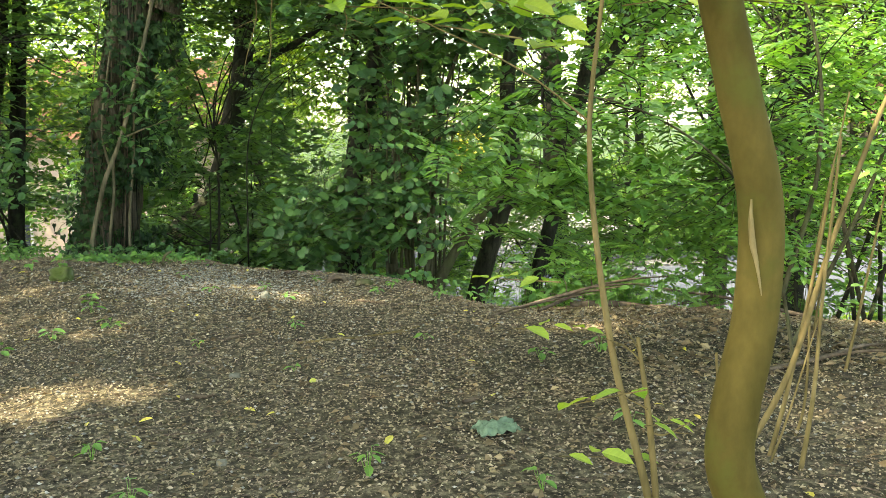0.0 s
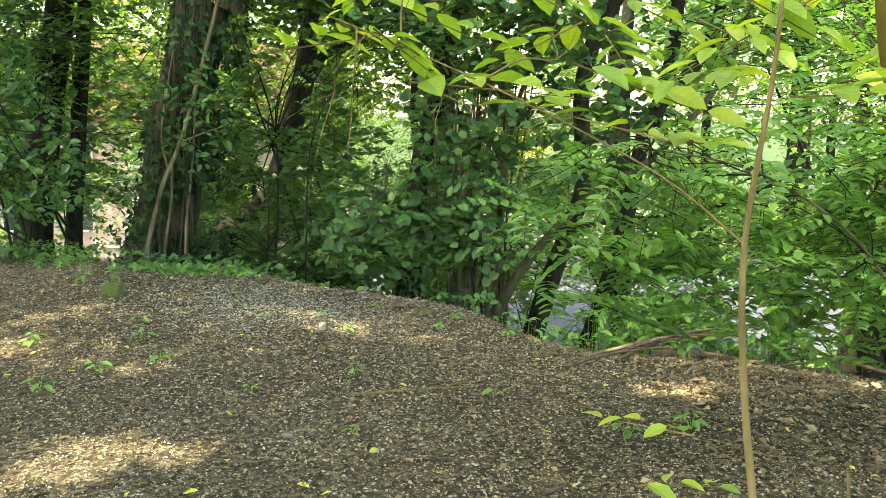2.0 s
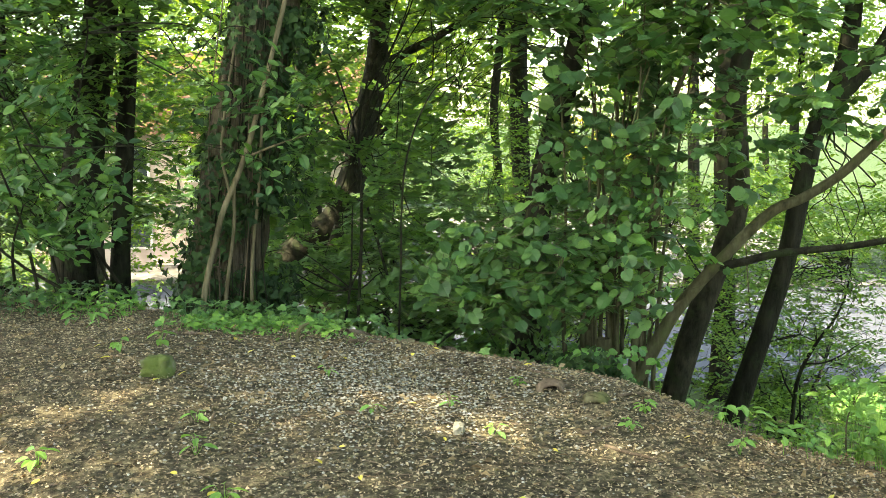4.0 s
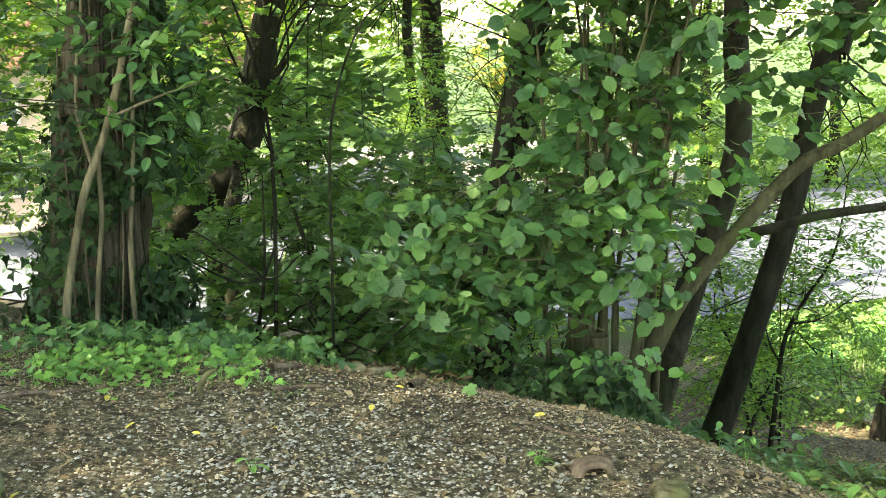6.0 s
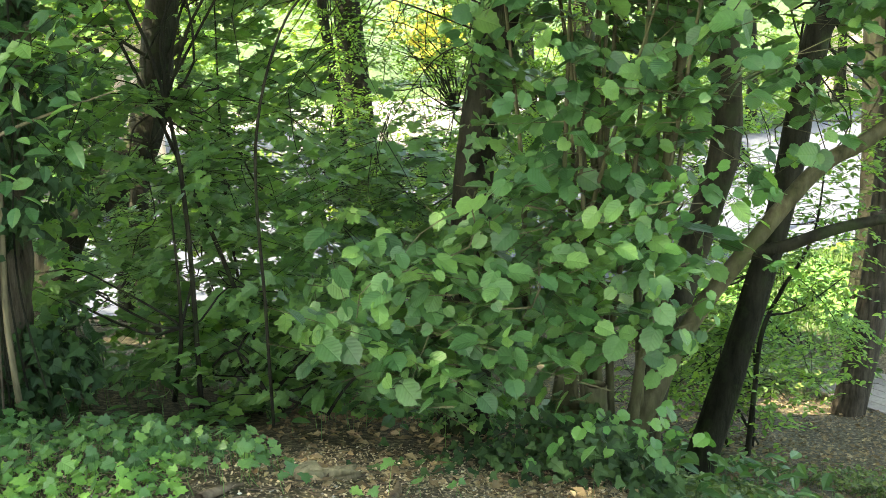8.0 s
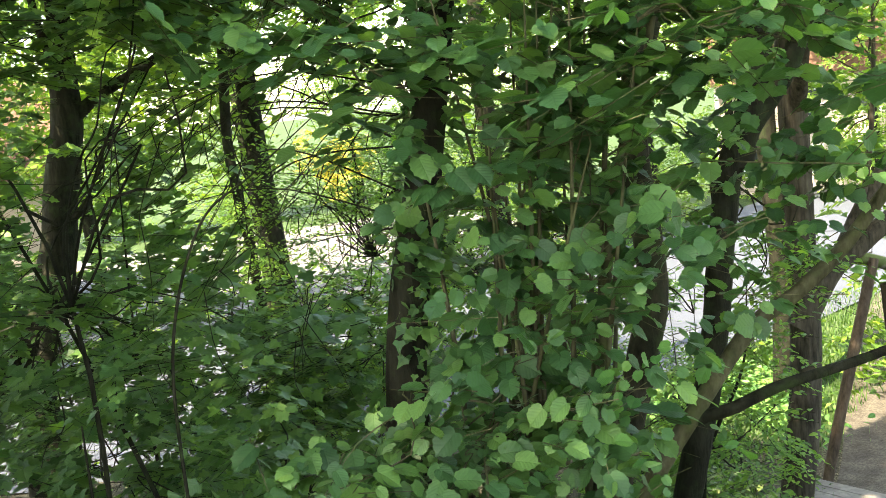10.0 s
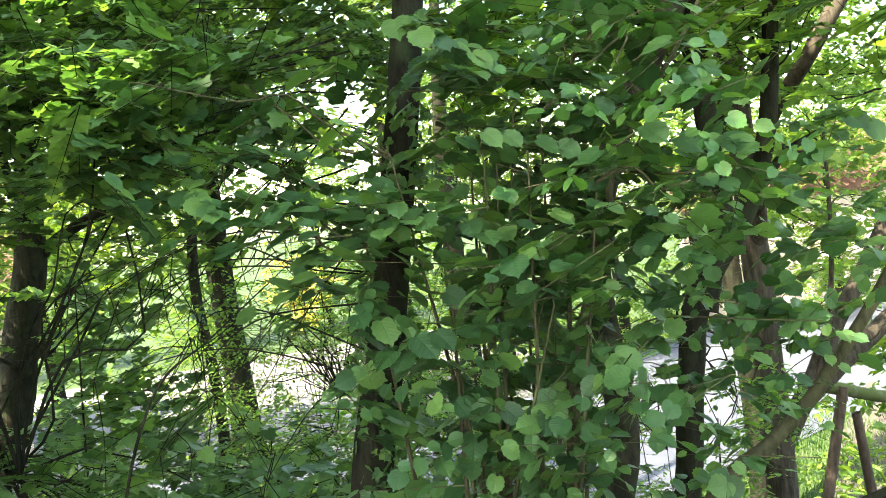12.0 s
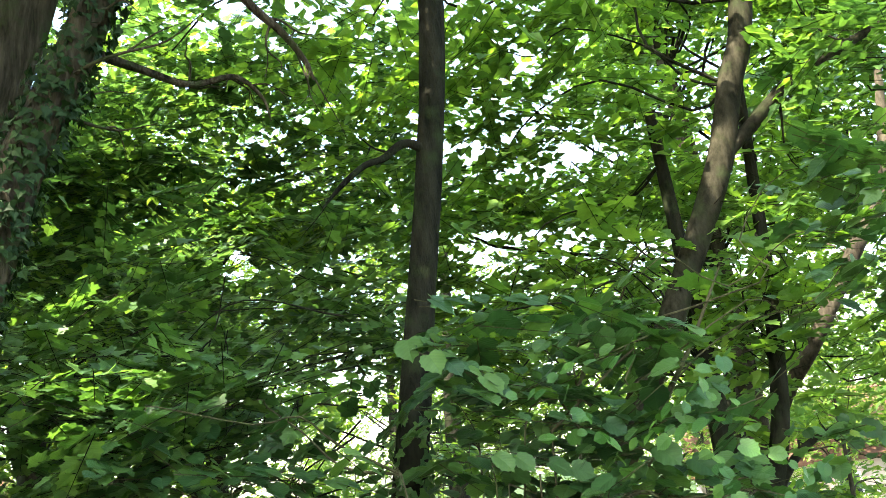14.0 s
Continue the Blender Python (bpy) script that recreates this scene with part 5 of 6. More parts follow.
climber("climber", "", [(-2.62, 10.08, 1.3), (-2.3, 9.98, 1.42), (-1.95, 9.95, 1.52)], (0.010, 0.007, 0.003), 7)
for k in range(12):
    x = -3.0 + 0.035 * k + rng.normal(0, 0.02)
    climber("climber", "", [(x + 0.05, 10.25 + rng.normal(0, 0.03), 0.02), (x + 0.06 + rng.normal(0, 0.03), 10.3, 0.7), (x + 0.12 + rng.normal(0, 0.04), 10.33, 1.6), (x + 0.25, 10.4, 2.8)], (0.006, 0.005, 0.005, 0.004), 6, BARK_DARK if k % 3 else DEAD_WOOD)


def cling(line, radii, n, low, high, size, spread=0.06, side=None, shape=IVY):
    """Ivy leaves on a trunk between two parts of its length."""
    p = smooth_line(line, 12)
    r = np.interp(np.linspace(0, 1, len(p)), np.linspace(0, 1, len(radii)), radii)
    u = rng.uniform(low, high, n) * (len(p) - 1)
    i = u.astype(int).clip(0, len(p) - 2)
    c = p[i] + (p[i + 1] - p[i]) * (u - i)[:, None]
    q = rng.uniform(0, 2 * np.pi, n) if side is None else side + rng.normal(0, 0.9, n)
    out = np.stack([np.cos(q), np.sin(q), np.zeros(n)], 1)
    place = c + out * (r[i] + rng.uniform(0.0, spread, n))[:, None]
    keep = lumps(place, 0.25, 77) > -0.35
    place, out, q = place[keep], out[keep], q[keep]
    m = len(place)
    way = np.stack([rng.normal(0, 0.6, m), rng.normal(0, 0.6, m), -rng.uniform(0.3, 1.0, m)], 1)
    return leaves(shape, place, way, out + rng.normal(0, 0.35, (m, 3)) + np.array([0, 0, 0.4]), size * rng.uniform(0.6, 1.3, m))


BIG_LINE = [(-3.05, 10.65, -0.15), (-2.98, 10.65, 0.3), (-2.83, 10.65, 1.1), (-2.61, 10.65, 2.3), (-2.3, 10.8, 3.6), (-1.85, 11.0, 5.0), (-1.3, 11.2, 7.0), (-1.0, 11.3, 10.0)]
bag = Bag()
bag.add(*cling(BIG_LINE, (0.38, 0.30, 0.265, 0.25, 0.25, 0.23, 0.18, 0.09), 2300, 0.0, 0.5, 0.055, 0.07))
bag.add(*cling(BIG_LINE, (0.38, 0.30, 0.265, 0.25, 0.25, 0.23, 0.18, 0.09), 900, 0.08, 0.5, 0.055, 0.09, 3.3))
bag.add(*cling(BIG_LINE, (0.38, 0.30, 0.265, 0.25, 0.25, 0.23, 0.18, 0.09), 2600, 0.02, 0.45, 0.075, 0.34, -0.35))
bag.add(*cling(OLD_LIMB, (0.17, 0.125, 0.10, 0.085, 0.05), 2600, 0.0, 0.8, 0.044, 0.07))
part("ivy", bag.mesh("ivy", IVY_LEAF), big, "dark green ivy", "stuff")
bag = Bag()
bag.add(*cling([(-0.56, 10.4, -0.75), (-0.47, 10.4, -0.3), (-0.35, 10.4, 1.05), (-0.15, 10.42, 1.9), (0.2, 10.7, 3.3), (0.52, 10.75, 5.2)], (0.20, 0.145, 0.11, 0.10, 0.09, 0.08), 1700, 0.0, 0.75, 0.055, 0.07))
part("ivy", bag.mesh("ivy", HAZEL_LEAF), ivied, "dark green ivy", "stuff")

# thin leafless branches that arch down beside the ivied trunk
wood = Bag()
for k in range(20):
    s = np.array([-0.2 + rng.normal(0, 0.05), 10.45, rng.uniform(1.5, 3.4)])
    e1 = s + np.array([-rng.uniform(0.5, 1.5), rng.uniform(0.2, 1.0), rng.uniform(-1.1, 0.3)])
    m1 = (s + e1) / 2 + np.array([0, 0, 0.22])
    wood.add(*tube([s, m1 + rng.normal(0, 0.05, 3), e1], (0.0055, 0.0035, 0.0012), 5, 6))
    for q in range(6):
        u = rng.uniform(0.3, 1.0)
        c0 = s * (1 - u) ** 2 + 2 * u * (1 - u) * (2 * m1 - (s + e1) / 2) + e1 * u * u
        e2 = c0 + np.array([rng.normal(-0.1, 0.2), rng.normal(0, 0.2), -rng.uniform(0.1, 0.55)])
        wood.add(*tube([c0, (c0 + e2) / 2 + rng.normal(0, 0.04, 3), e2], (0.003, 0.002, 0.001), 4, 4))
part("dead_twig_growth", wood.mesh("dead_twig_growth", BARK_DARK), ivied, "bare arching twigs", "stuff")

# the hazel's rooted base, overgrown with ivy
bag = Bag()
for k in range(7):
    q = k * 0.9
    c = np.array([0.12 + 0.16 * math.cos(q), 10.02 + 0.14 * math.sin(q), 0])
    z = G(c[0], c[1])
    bag.add(*tube([(c[0] + 0.12 * math.cos(q), c[1] + 0.12 * math.sin(q), z - 0.15), (c[0], c[1], z + 0.08), (c[0] - 0.03 * math.cos(q), c[1], z + 0.35 + 0.1 * math.sin(3 * q))], (0.10, 0.075, 0.05), 9, 5, 0.25, 9.0))
part("stump", bag.mesh("stump", BARK_HAZEL, True), hazel, "gnarled woody base")
n = 900
p = np.stack([rng.normal(0.12, 0.36, n), rng.normal(9.72, 0.22, n), np.zeros(n)], 1)
p[:, 2] = ground_z(p[:, 0], p[:, 1]) + rng.uniform(0.0, 0.32, n) * np.exp(-((p[:, 0] - 0.1) / 0.45) ** 2) + 0.02
v, f = leaves(IVY, p, np.stack([rng.normal(0, 1, n), rng.normal(-0.6, 0.6, n), rng.normal(-0.4, 0.3, n)], 1), np.stack([rng.normal(0, 0.4, n), rng.normal(-0.7, 0.4, n), np.ones(n) * 0.8], 1), rng.uniform(0.035, 0.075, n))
ivy_patch = new("ivy_patch", mesh("ivy_patch", v, f, IVY_LEAF))
tagged(ivy_patch, "dark ivy growing over the hazel's base", "ivy", "", "stuff")


bag = Bag()
bag.add(*tube([(-1.48, 10.3, -0.25), (-1.45, 10.2, 0.4), (-1.41, 10.2, 1.22), (-1.22, 10.2, 1.76), (-0.96, 10.2, 1.96), (-0.59, 10.2, 2.23)], (0.009, 0.0085, 0.0075, 0.006, 0.004, 0.002), 7, 7))
tagged(new("bare_sapling", bag.mesh("bare_sapling", BARK_DARK, True)), "thin bare arching sapling beside the hazel", "sapling")

thicket("yellowing_shrub", "shrub with yellow-orange leaves beyond the road", (2.6, 33.2, G(2.6, 33.2)),
        [(QUAD, ((2.6, 33.0, 0.6), (1.2, 0.8, 1.1), 110, 0.1, 0.6, 57), 9, 0.7, 0.2)], YELLOW_LEAF, 5)

# ---- low plants ----
def cover(name, label, mat, shape, n, where, size, height, seed):
    """Low leaves over a stretch of ground, on short stalks."""
    k = np.random.default_rng(seed)
    p = where(k, n)
    p = p[lumps(np.c_[p, np.zeros(len(p))], 0.35, seed) > -0.25]
    n = len(p)
    z = ground_z(p[:, 0], p[:, 1])
    h = height * k.uniform(0.1, 1.0, n)
    q = k.uniform(0, 6.28, n)
    v, f = leaves(shape, np.c_[p, z + h], np.stack([np.cos(q), np.sin(q), k.normal(-0.2, 0.25, n)], 1), np.stack([k.normal(0, 0.35, n), k.normal(-0.25, 0.35, n), np.ones(n)], 1), size * k.uniform(0.5, 1.3, n))
    bag = Bag()
    bag.add(v, f)
    top = np.c_[p, z + h]
    foot = np.c_[p + k.normal(0, 0.03, (n, 2)), z - 0.01]
    sv, sf = twigs(foot, top, 0.0018)
    bag.add(sv, sf)
    ob = new(name, bag.mesh(name, mat))
    return tagged(ob, label, "undergrowth", "", "stuff")


def band(x0, x1, y0, y1, slope=0.0, spread=0.0):
    def where(k, n):
        x = k.uniform(x0, x1, n)
        return np.stack([x, k.uniform(y0, y1, n) + slope * (x - x0) + k.normal(0, spread + 1e-6, n)], 1)
    return where


cover("undergrowth", "low green seedlings along the mound's edge", WEED_LEAF, MAPLE, 1100, band(-3.4, -1.3, 8.75, 9.35, -0.10, 0.12), 0.040, 0.07, 201)
cover("undergrowth", "bluish-green low leaves below the old tree", HAZEL_LEAF, MAPLE, 2100, band(-5.5, -0.4, 9.25, 10.4, -0.06, 0.15), 0.05, 0.16, 202)
cover("undergrowth", "low leaves along the mound's rim", WEED_LEAF, OVAL, 700, band(-6.0, -3.2, 9.0, 9.8, 0, 0.2), 0.07, 0.14, 203)
cover("bank_carpet", "fine green carpet of small plants on the bank", BANK_LEAF, OVAL, 15000, band(0.5, 3.6, 8.6, 12.6, -0.35, 0.3), 0.055, 0.13, 204)
cover("ivy_carpet", "dark ivy on the steep side beside the hazel", IVY_LEAF, IVY, 1500, band(0.1, 1.6, 8.9, 10.2, -0.55, 0.2), 0.05, 0.07, 205)
cover("undergrowth", "bright low plants by the boardwalk", WEED_LEAF, OVAL, 2600, band(5.0, 9.5, 18.8, 22.0, 0.25, 0.5), 0.16, 0.45, 206)
cover("undergrowth", "leafy plants in front of the boardwalk", BANK_LEAF, OVAL, 1500, band(3.6, 6.2, 15.6, 18.0, 0.3, 0.4), 0.13, 0.6, 211)
cover("undergrowth", "bright seedlings at the slope's shoulder", WEED_LEAF, OVAL, 130, band(0.0, 1.4, 7.3, 7.8, -0.5, 0.12), 0.06, 0.14, 207)
cover("undergrowth", "green ferny plants on the slope's shoulder", YOUNG_LEAF, OVAL, 330, band(0.8, 2.2, 6.8, 7.5, -0.3, 0.15), 0.08, 0.4, 208)
cover("undergrowth", "scattered seedlings on the dark slope", HAZEL_LEAF, OVAL, 1800, band(-3, 2.0, 11, 16, -0.2, 0.5), 0.12, 0.3, 209)

k = np.random.default_rng(210)
n = 16000
p = np.stack([k.uniform(6.0, 16, n), k.uniform(18.5, 27.5, n)], 1)
line2 = 21.0 + (p[:, 0] - 6.5) * 0.72
p = p[(p[:, 1] < line2 + 0.9) & (p[:, 1] > line2 - 3.4)]
n = len(p)
q = k.uniform(0, 6.28, n)
BLADE = (np.array([(-0.06, 0, 0), (0.06, 0, 0), (0.04, 0.6, 0.05), (0, 1, 0.2)]), np.array([(0, 1, 2), (0, 2, 3)]))
v, f = leaves(BLADE, np.c_[p, ground_z(p[:, 0], p[:, 1])], np.stack([np.cos(q) * 0.5, np.sin(q) * 0.5, np.ones(n)], 1), np.stack([np.sin(q), np.cos(q), np.zeros(n)], 1), k.uniform(0.08, 0.22, n))
tagged(new("grass", mesh("grass", v, f, GRASS_LEAF)), "bright sunlit grass between boardwalk and road", "grass", "", "stuff")


def weed(x, y, n, size, height, mat=WEED_LEAF, shape=OVAL):
    z = G(x, y)
    q = np.arange(n) * 2.4 + rng.uniform(0, 6)
    root = empty("weed", (x, y, z))
    tagged(root, "small green seedling rooted in the leaf litter", "weed", "seedlings")
    top = np.stack([x + np.cos(q) * size * rng.uniform(0.1, 0.6, n), y + np.sin(q) * size * rng.uniform(0.1, 0.6, n), z + height * rng.uniform(0.4, 1.0, n)], 1)
    for tip in top:
        v, f = twigs(np.array([(x, y, z - 0.01)]), tip[None], 0.0018)
        part("stalk", mesh("stalk", v, f, mat), root)
    v, f = leaves(shape, top, np.stack([np.cos(q), np.sin(q), -0.2 * np.ones(n)], 1), np.stack([rng.normal(0, 0.3, n), rng.normal(0, 0.3, n), np.ones(n)], 1), size * rng.uniform(0.7, 1.2, n))
    part("foliage", mesh("foliage", v, f, mat), root)


for x, y, n, s, h in [(-1.98, 5.95, 7, 0.06, 0.07), (-1.72, 6.2, 6, 0.06, 0.06), (-2.2, 5.75, 5, 0.07, 0.07), (-2.55, 6.5, 8, 0.06, 0.08), (-1.95, 6.6, 6, 0.06, 0.08), (-0.62, 5.85, 5, 0.05, 0.06), (-0.75, 6.9, 5, 0.05, 0.05), (-0.62, 7.75, 12, 0.035, 0.05),
                      (-0.95, 3.6, 7, 0.05, 0.09), (-0.2, 3.7, 8, 0.05, 0.1), (0.35, 3.5, 6, 0.05, 0.08), (-1.75, 4.15, 6, 0.06, 0.08), (-1.2, 4.05, 6, 0.05, 0.07), (0.6, 4.9, 6, 0.06, 0.09), (0.9, 5.0, 7, 0.07, 0.1), (-2.6, 8.05, 8, 0.07, 0.08), (-2.75, 7.85, 7, 0.06, 0.09),
                      (-1.3, 7.1, 5, 0.05, 0.06), (-0.95, 7.3, 5, 0.05, 0.07), (-0.15, 7.0, 7, 0.045, 0.06), (-0.05, 7.25, 8, 0.055, 0.08), (-2.05, 6.95, 5, 0.06, 0.05), (-1.6, 7.7, 5, 0.05, 0.06), (0.25, 6.75, 7, 0.05, 0.08), (-2.3, 5.0, 6, 0.06, 0.08), (-2.05, 4.55, 5, 0.05, 0.06), (0.75, 3.95, 7, 0.06, 0.1),
                      (-0.55, 5.0, 4, 0.04, 0.05), (-1.1, 5.6, 4, 0.04, 0.05), (0.1, 5.6, 4, 0.05, 0.05), (-2.9, 5.6, 7, 0.07, 0.09), (-3.2, 6.3, 7, 0.07, 0.09)]:
    weed(x, y, n, s, h, WEED_LEAF if (n % 2) else YOUNG_LEAF)

# ---- litter on the ground ----
def flakes(n, x0, x1, y0, y1, lo, hi, mat, seed, name, label, keep=None, curl=0.5):
    k = np.random.default_rng(seed)
    p = np.stack([k.uniform(x0, x1, n), k.uniform(y0, y1, n)], 1)
    if keep is not None:
        p = p[keep(p, k)]
    n = len(p)
    q = k.uniform(0, 6.28, n)
    size = lo * (hi / lo) ** k.uniform(0, 1, n)
    place = np.c_[p, ground_z(p[:, 0], p[:, 1]) + 0.001 + 0.020 * k.uniform(0, 1, n) ** 1.6]
    v, f = leaves(QUAD, place, np.stack([np.cos(q), np.sin(q), k.normal(0, 0.25, n)], 1), np.stack([k.normal(0, curl, n), k.normal(0, curl, n), np.ones(n)], 1), size)
    return tagged(new(name, mesh(name, v, f, mat)), label, "leaf litter", "", "stuff")


near_more = lambda p, k: k.uniform(0, 1, len(p)) < np.clip(1.25 - (p[:, 1] - 2.5) * 0.09, 0.35, 1)
flakes(280000, -4.8, 3.8, 1.6, 10.0, 0.0065, 0.023, LITTER, 301, "leaf_litter", "brown crumbled leaf litter and wood chips", near_more, 0.8)
flakes(6500, -4.8, 3.8, 1.6, 10.4, 0.028, 0.05, DRY_LEAF, 302, "dry_leaves", "curled dry brown leaves lying loose", None, 0.75)
flakes(20000, -1.5, 7.5, 9.0, 17.5, 0.03, 0.075, DRY_LEAF, 303, "dry_leaves", "dry leaves on the wooded bank", None, 0.5)
flakes(2600, 0.9, 3.2, 4.6, 7.2, 0.035, 0.065, DRY_LEAF, 304, "dry_leaves", "larger dry leaves round the dead branches", None, 0.5)

# pebbles where the mould is worn through
k = np.random.default_rng(305)
n = 7000
p = np.concatenate([np.stack([k.normal(-1.35, 0.5, n // 2), k.normal(7.6, 0.5, n // 2)], 1), np.stack([k.uniform(-3, 2, n // 2), k.uniform(2.5, 9, n // 2)], 1)])
n = len(p)
OCT = np.array([(1, 0, 0), (0, 1, 0), (-1, 0, 0), (0, -1, 0), (0, 0, 0.6), (0, 0, -0.5)], float)
OCF = np.array([(0, 1, 4), (1, 2, 4), (2, 3, 4), (3, 0, 4), (1, 0, 5), (2, 1, 5), (3, 2, 5), (0, 3, 5)])
size = k.uniform(0.004, 0.011, n)
v = np.c_[p, ground_z(p[:, 0], p[:, 1]) + 0.006][:, None] + size[:, None, None] * OCT[None] * k.uniform(0.6, 1.3, (n, 6, 1))
f = (OCF[None] + (np.arange(n) * 6)[:, None, None]).reshape(-1, 3)
tagged(new("gravel", mesh("gravel", v.reshape(-1, 3), f, STONE_BITS)), "pale gravel showing through the litter", "gravel", "", "stuff")

k = np.random.default_rng(306)
n = 90
p = np.stack([k.uniform(-3, 1.6, n), k.uniform(2.8, 9.0, n)], 1)
q = k.uniform(0, 6.28, n)
v, f = leaves(OVAL, np.c_[p, ground_z(p[:, 0], p[:, 1]) + 0.014], np.stack([np.cos(q), np.sin(q), k.normal(0, 0.2, n)], 1), np.stack([k.normal(0, 0.3, n), k.normal(0, 0.3, n), np.ones(n)], 1), k.uniform(0.025, 0.06, n))
one_leaf = leaf_mesh(OVAL, FALLEN_LEAF)
for m in leaf_poses(OVAL, v):
    ob = new("fallen_leaf", one_leaf)
    ob.matrix_world = m
    tagged(ob, "yellow fallen leaf lying on the litter", "leaf", "fallen leaves")


def stick(x, y, ang, length, r, mat=DEAD_WOOD, lift=0.0, name="stick", label="dry fallen stick lying on the litter", forks=0):
    d = np.array([math.cos(ang), math.sin(ang)])
    pts = []
    for u in np.linspace(-0.5, 0.5, 5):
        w = np.array([x, y]) + d * u * length + rng.normal(0, 0.02, 2) * length
        pts.append((w[0], w[1], G(*w) + r * 0.8 + lift * (u + 0.5)))
    bag = Bag()
    bag.add(*tube(pts, (r, r * 0.95, r * 0.8, r * 0.6, r * 0.3), 7, 4, 0.1))
    for m in range(forks):
        s = np.array(pts[2 + m % 2])
        a = ang + (0.7 if m % 2 else -0.8)
        e = s + np.array([math.cos(a), math.sin(a), 0.15]) * length * 0.35
        bag.add(*tube([s, (s + e) / 2 + rng.normal(0, 0.01, 3), e], (r * 0.6, r * 0.45, r * 0.2), 6, 4))
    ob = new(name, bag.mesh(name, mat, True))
    return tagged(ob, label, "stick", "sticks on the ground")


stick(-0.25, 5.7, 0.55, 0.75, 0.008, BARK_PALE, forks=1)
for x, y, a, ln, r in [(-0.95, 4.75, 0.1, 0.16, 0.012), (-0.9, 5.75, 0.4, 0.2, 0.009), (0.25, 4.4, 0.7, 0.18, 0.01), (-1.4, 4.55, 0.2, 0.25, 0.006), (-0.9, 4.3, 0.1, 0.2, 0.005), (-1.9, 4.9, 0.2, 0.15, 0.009), (-0.85, 8.3, 1.2, 0.3, 0.012),
                       (-1.5, 8.5, 0.3, 0.25, 0.014), (-2.6, 8.45, 0.4, 0.6, 0.012), (-0.5, 8.0, -0.8, 0.5, 0.008), (0.0, 7.6, 0.5, 0.35, 0.008), (-0.3, 7.0, 0.6, 0.18, 0.01), (-0.2, 6.7, -0.8, 0.25, 0.008), (-1.0, 8.9, 1.4, 0.45, 0.02), (-1.6, 8.85, 0.9, 0.22, 0.02), (-2.0, 7.0, 1.7, 0.14, 0.01), (0.5, 3.3, 0.3, 0.3, 0.006)]:
    stick(x, y, a, ln, r)
k = np.random.default_rng(307)
n = 7000
p = np.stack([k.uniform(-4.5, 3.5, n), k.uniform(1.8, 9.6, n)], 1)
q = k.uniform(0, 6.28, n)
ln = k.uniform(0.03, 0.12, n)
d = np.stack([np.cos(q) * ln, np.sin(q) * ln], 1)
v, f = twigs(np.c_[p, ground_z(p[:, 0], p[:, 1]) + 0.008], np.c_[p + d, ground_z(p[:, 0] + d[:, 0], p[:, 1] + d[:, 1]) + 0.012], 0.0028)
tagged(new("twig_litter", mesh("twig_litter", v, f, DEAD_WOOD)), "small broken twigs strewn over the litter", "branchwork", "", "stuff")

# dead branches heaped where the ground falls off
stick(1.9, 6.75, 0.12, 1.5, 0.035, DEAD_WOOD, 0.1, "dead_branch", "grey dead branch lying on the slope's shoulder", 2)
for m in range(16):
    stick(1.9 + rng.normal(0, 0.55), 6.6 + rng.normal(0, 0.3), rng.uniform(0, 3.1), rng.uniform(0.5, 1.2), rng.uniform(0.006, 0.014), DEAD_WOOD, rng.uniform(0.0, 0.3), "dead_branch", "thin dead branch in a tangled heap", 2)
stick(1.9, 4.75, 0.35, 0.9, 0.014, DEAD_WOOD, 0.02, forks=1)
stick(2.3, 4.4, 0.5, 0.8, 0.012, DEAD_WOOD, 0.05, forks=1)


def lump(name, label, place, half, mat, rough=0.25, category="stone", seed=0, sink=0.3, block=0.8):
    half = [q * 0.6 for q in half]
    bm = bmesh.new()
    bmesh.ops.create_icosphere(bm, subdivisions=4, radius=1.0)
    for vert in bm.verts:
        o = Vector((seed, seed * 2.3, 0))
        w = max(abs(vert.co.x), abs(vert.co.y), abs(vert.co.z))
        vert.co = vert.co.lerp(vert.co / w * 0.80, block)
        kk = 1 + rough * (noise.noise(vert.co * 1.5 + o) + 0.4 * noise.noise(vert.co * 4 + o) + 0.25 * noise.noise(vert.co * 9 + o))
        vert.co = Vector((vert.co.x * half[0], vert.co.y * half[1], vert.co.z * half[2])) * kk
    me = bpy.data.meshes.new(name)
    bm.to_mesh(me)
    bm.free()
    for pg in me.polygons:
        pg.use_smooth = True
    me.materials.append(mat)
    ob = new(name, me)
    ob.location = (place[0], place[1], G(*place) + half[2] * (1 - sink))
    return tagged(ob, label, category)


lump("rock", "squarish moss-covered rock half sunk in the litter", (-2.42, 7.5), (0.135, 0.11, 0.115), MOSS_ROCK, 0.34, seed=3, sink=0.5, block=0.97)
lump("stone", "pale greenish stone on the litter", (-0.9, 6.88), (0.045, 0.05, 0.045), PALE_ROCK, 0.35, seed=5)
lump("stone", "pale round stone on the litter", (-0.83, 5.02), (0.05, 0.035, 0.02), PALE_ROCK, 0.2, seed=6)
lump("stone", "grey stone on the litter", (-0.72, 3.95), (0.035, 0.03, 0.018), PALE_ROCK, 0.2, seed=7)
lump("stone", "small pale stone on the litter", (-0.25, 5.2), (0.025, 0.025, 0.016), PALE_ROCK, 0.2, seed=8)


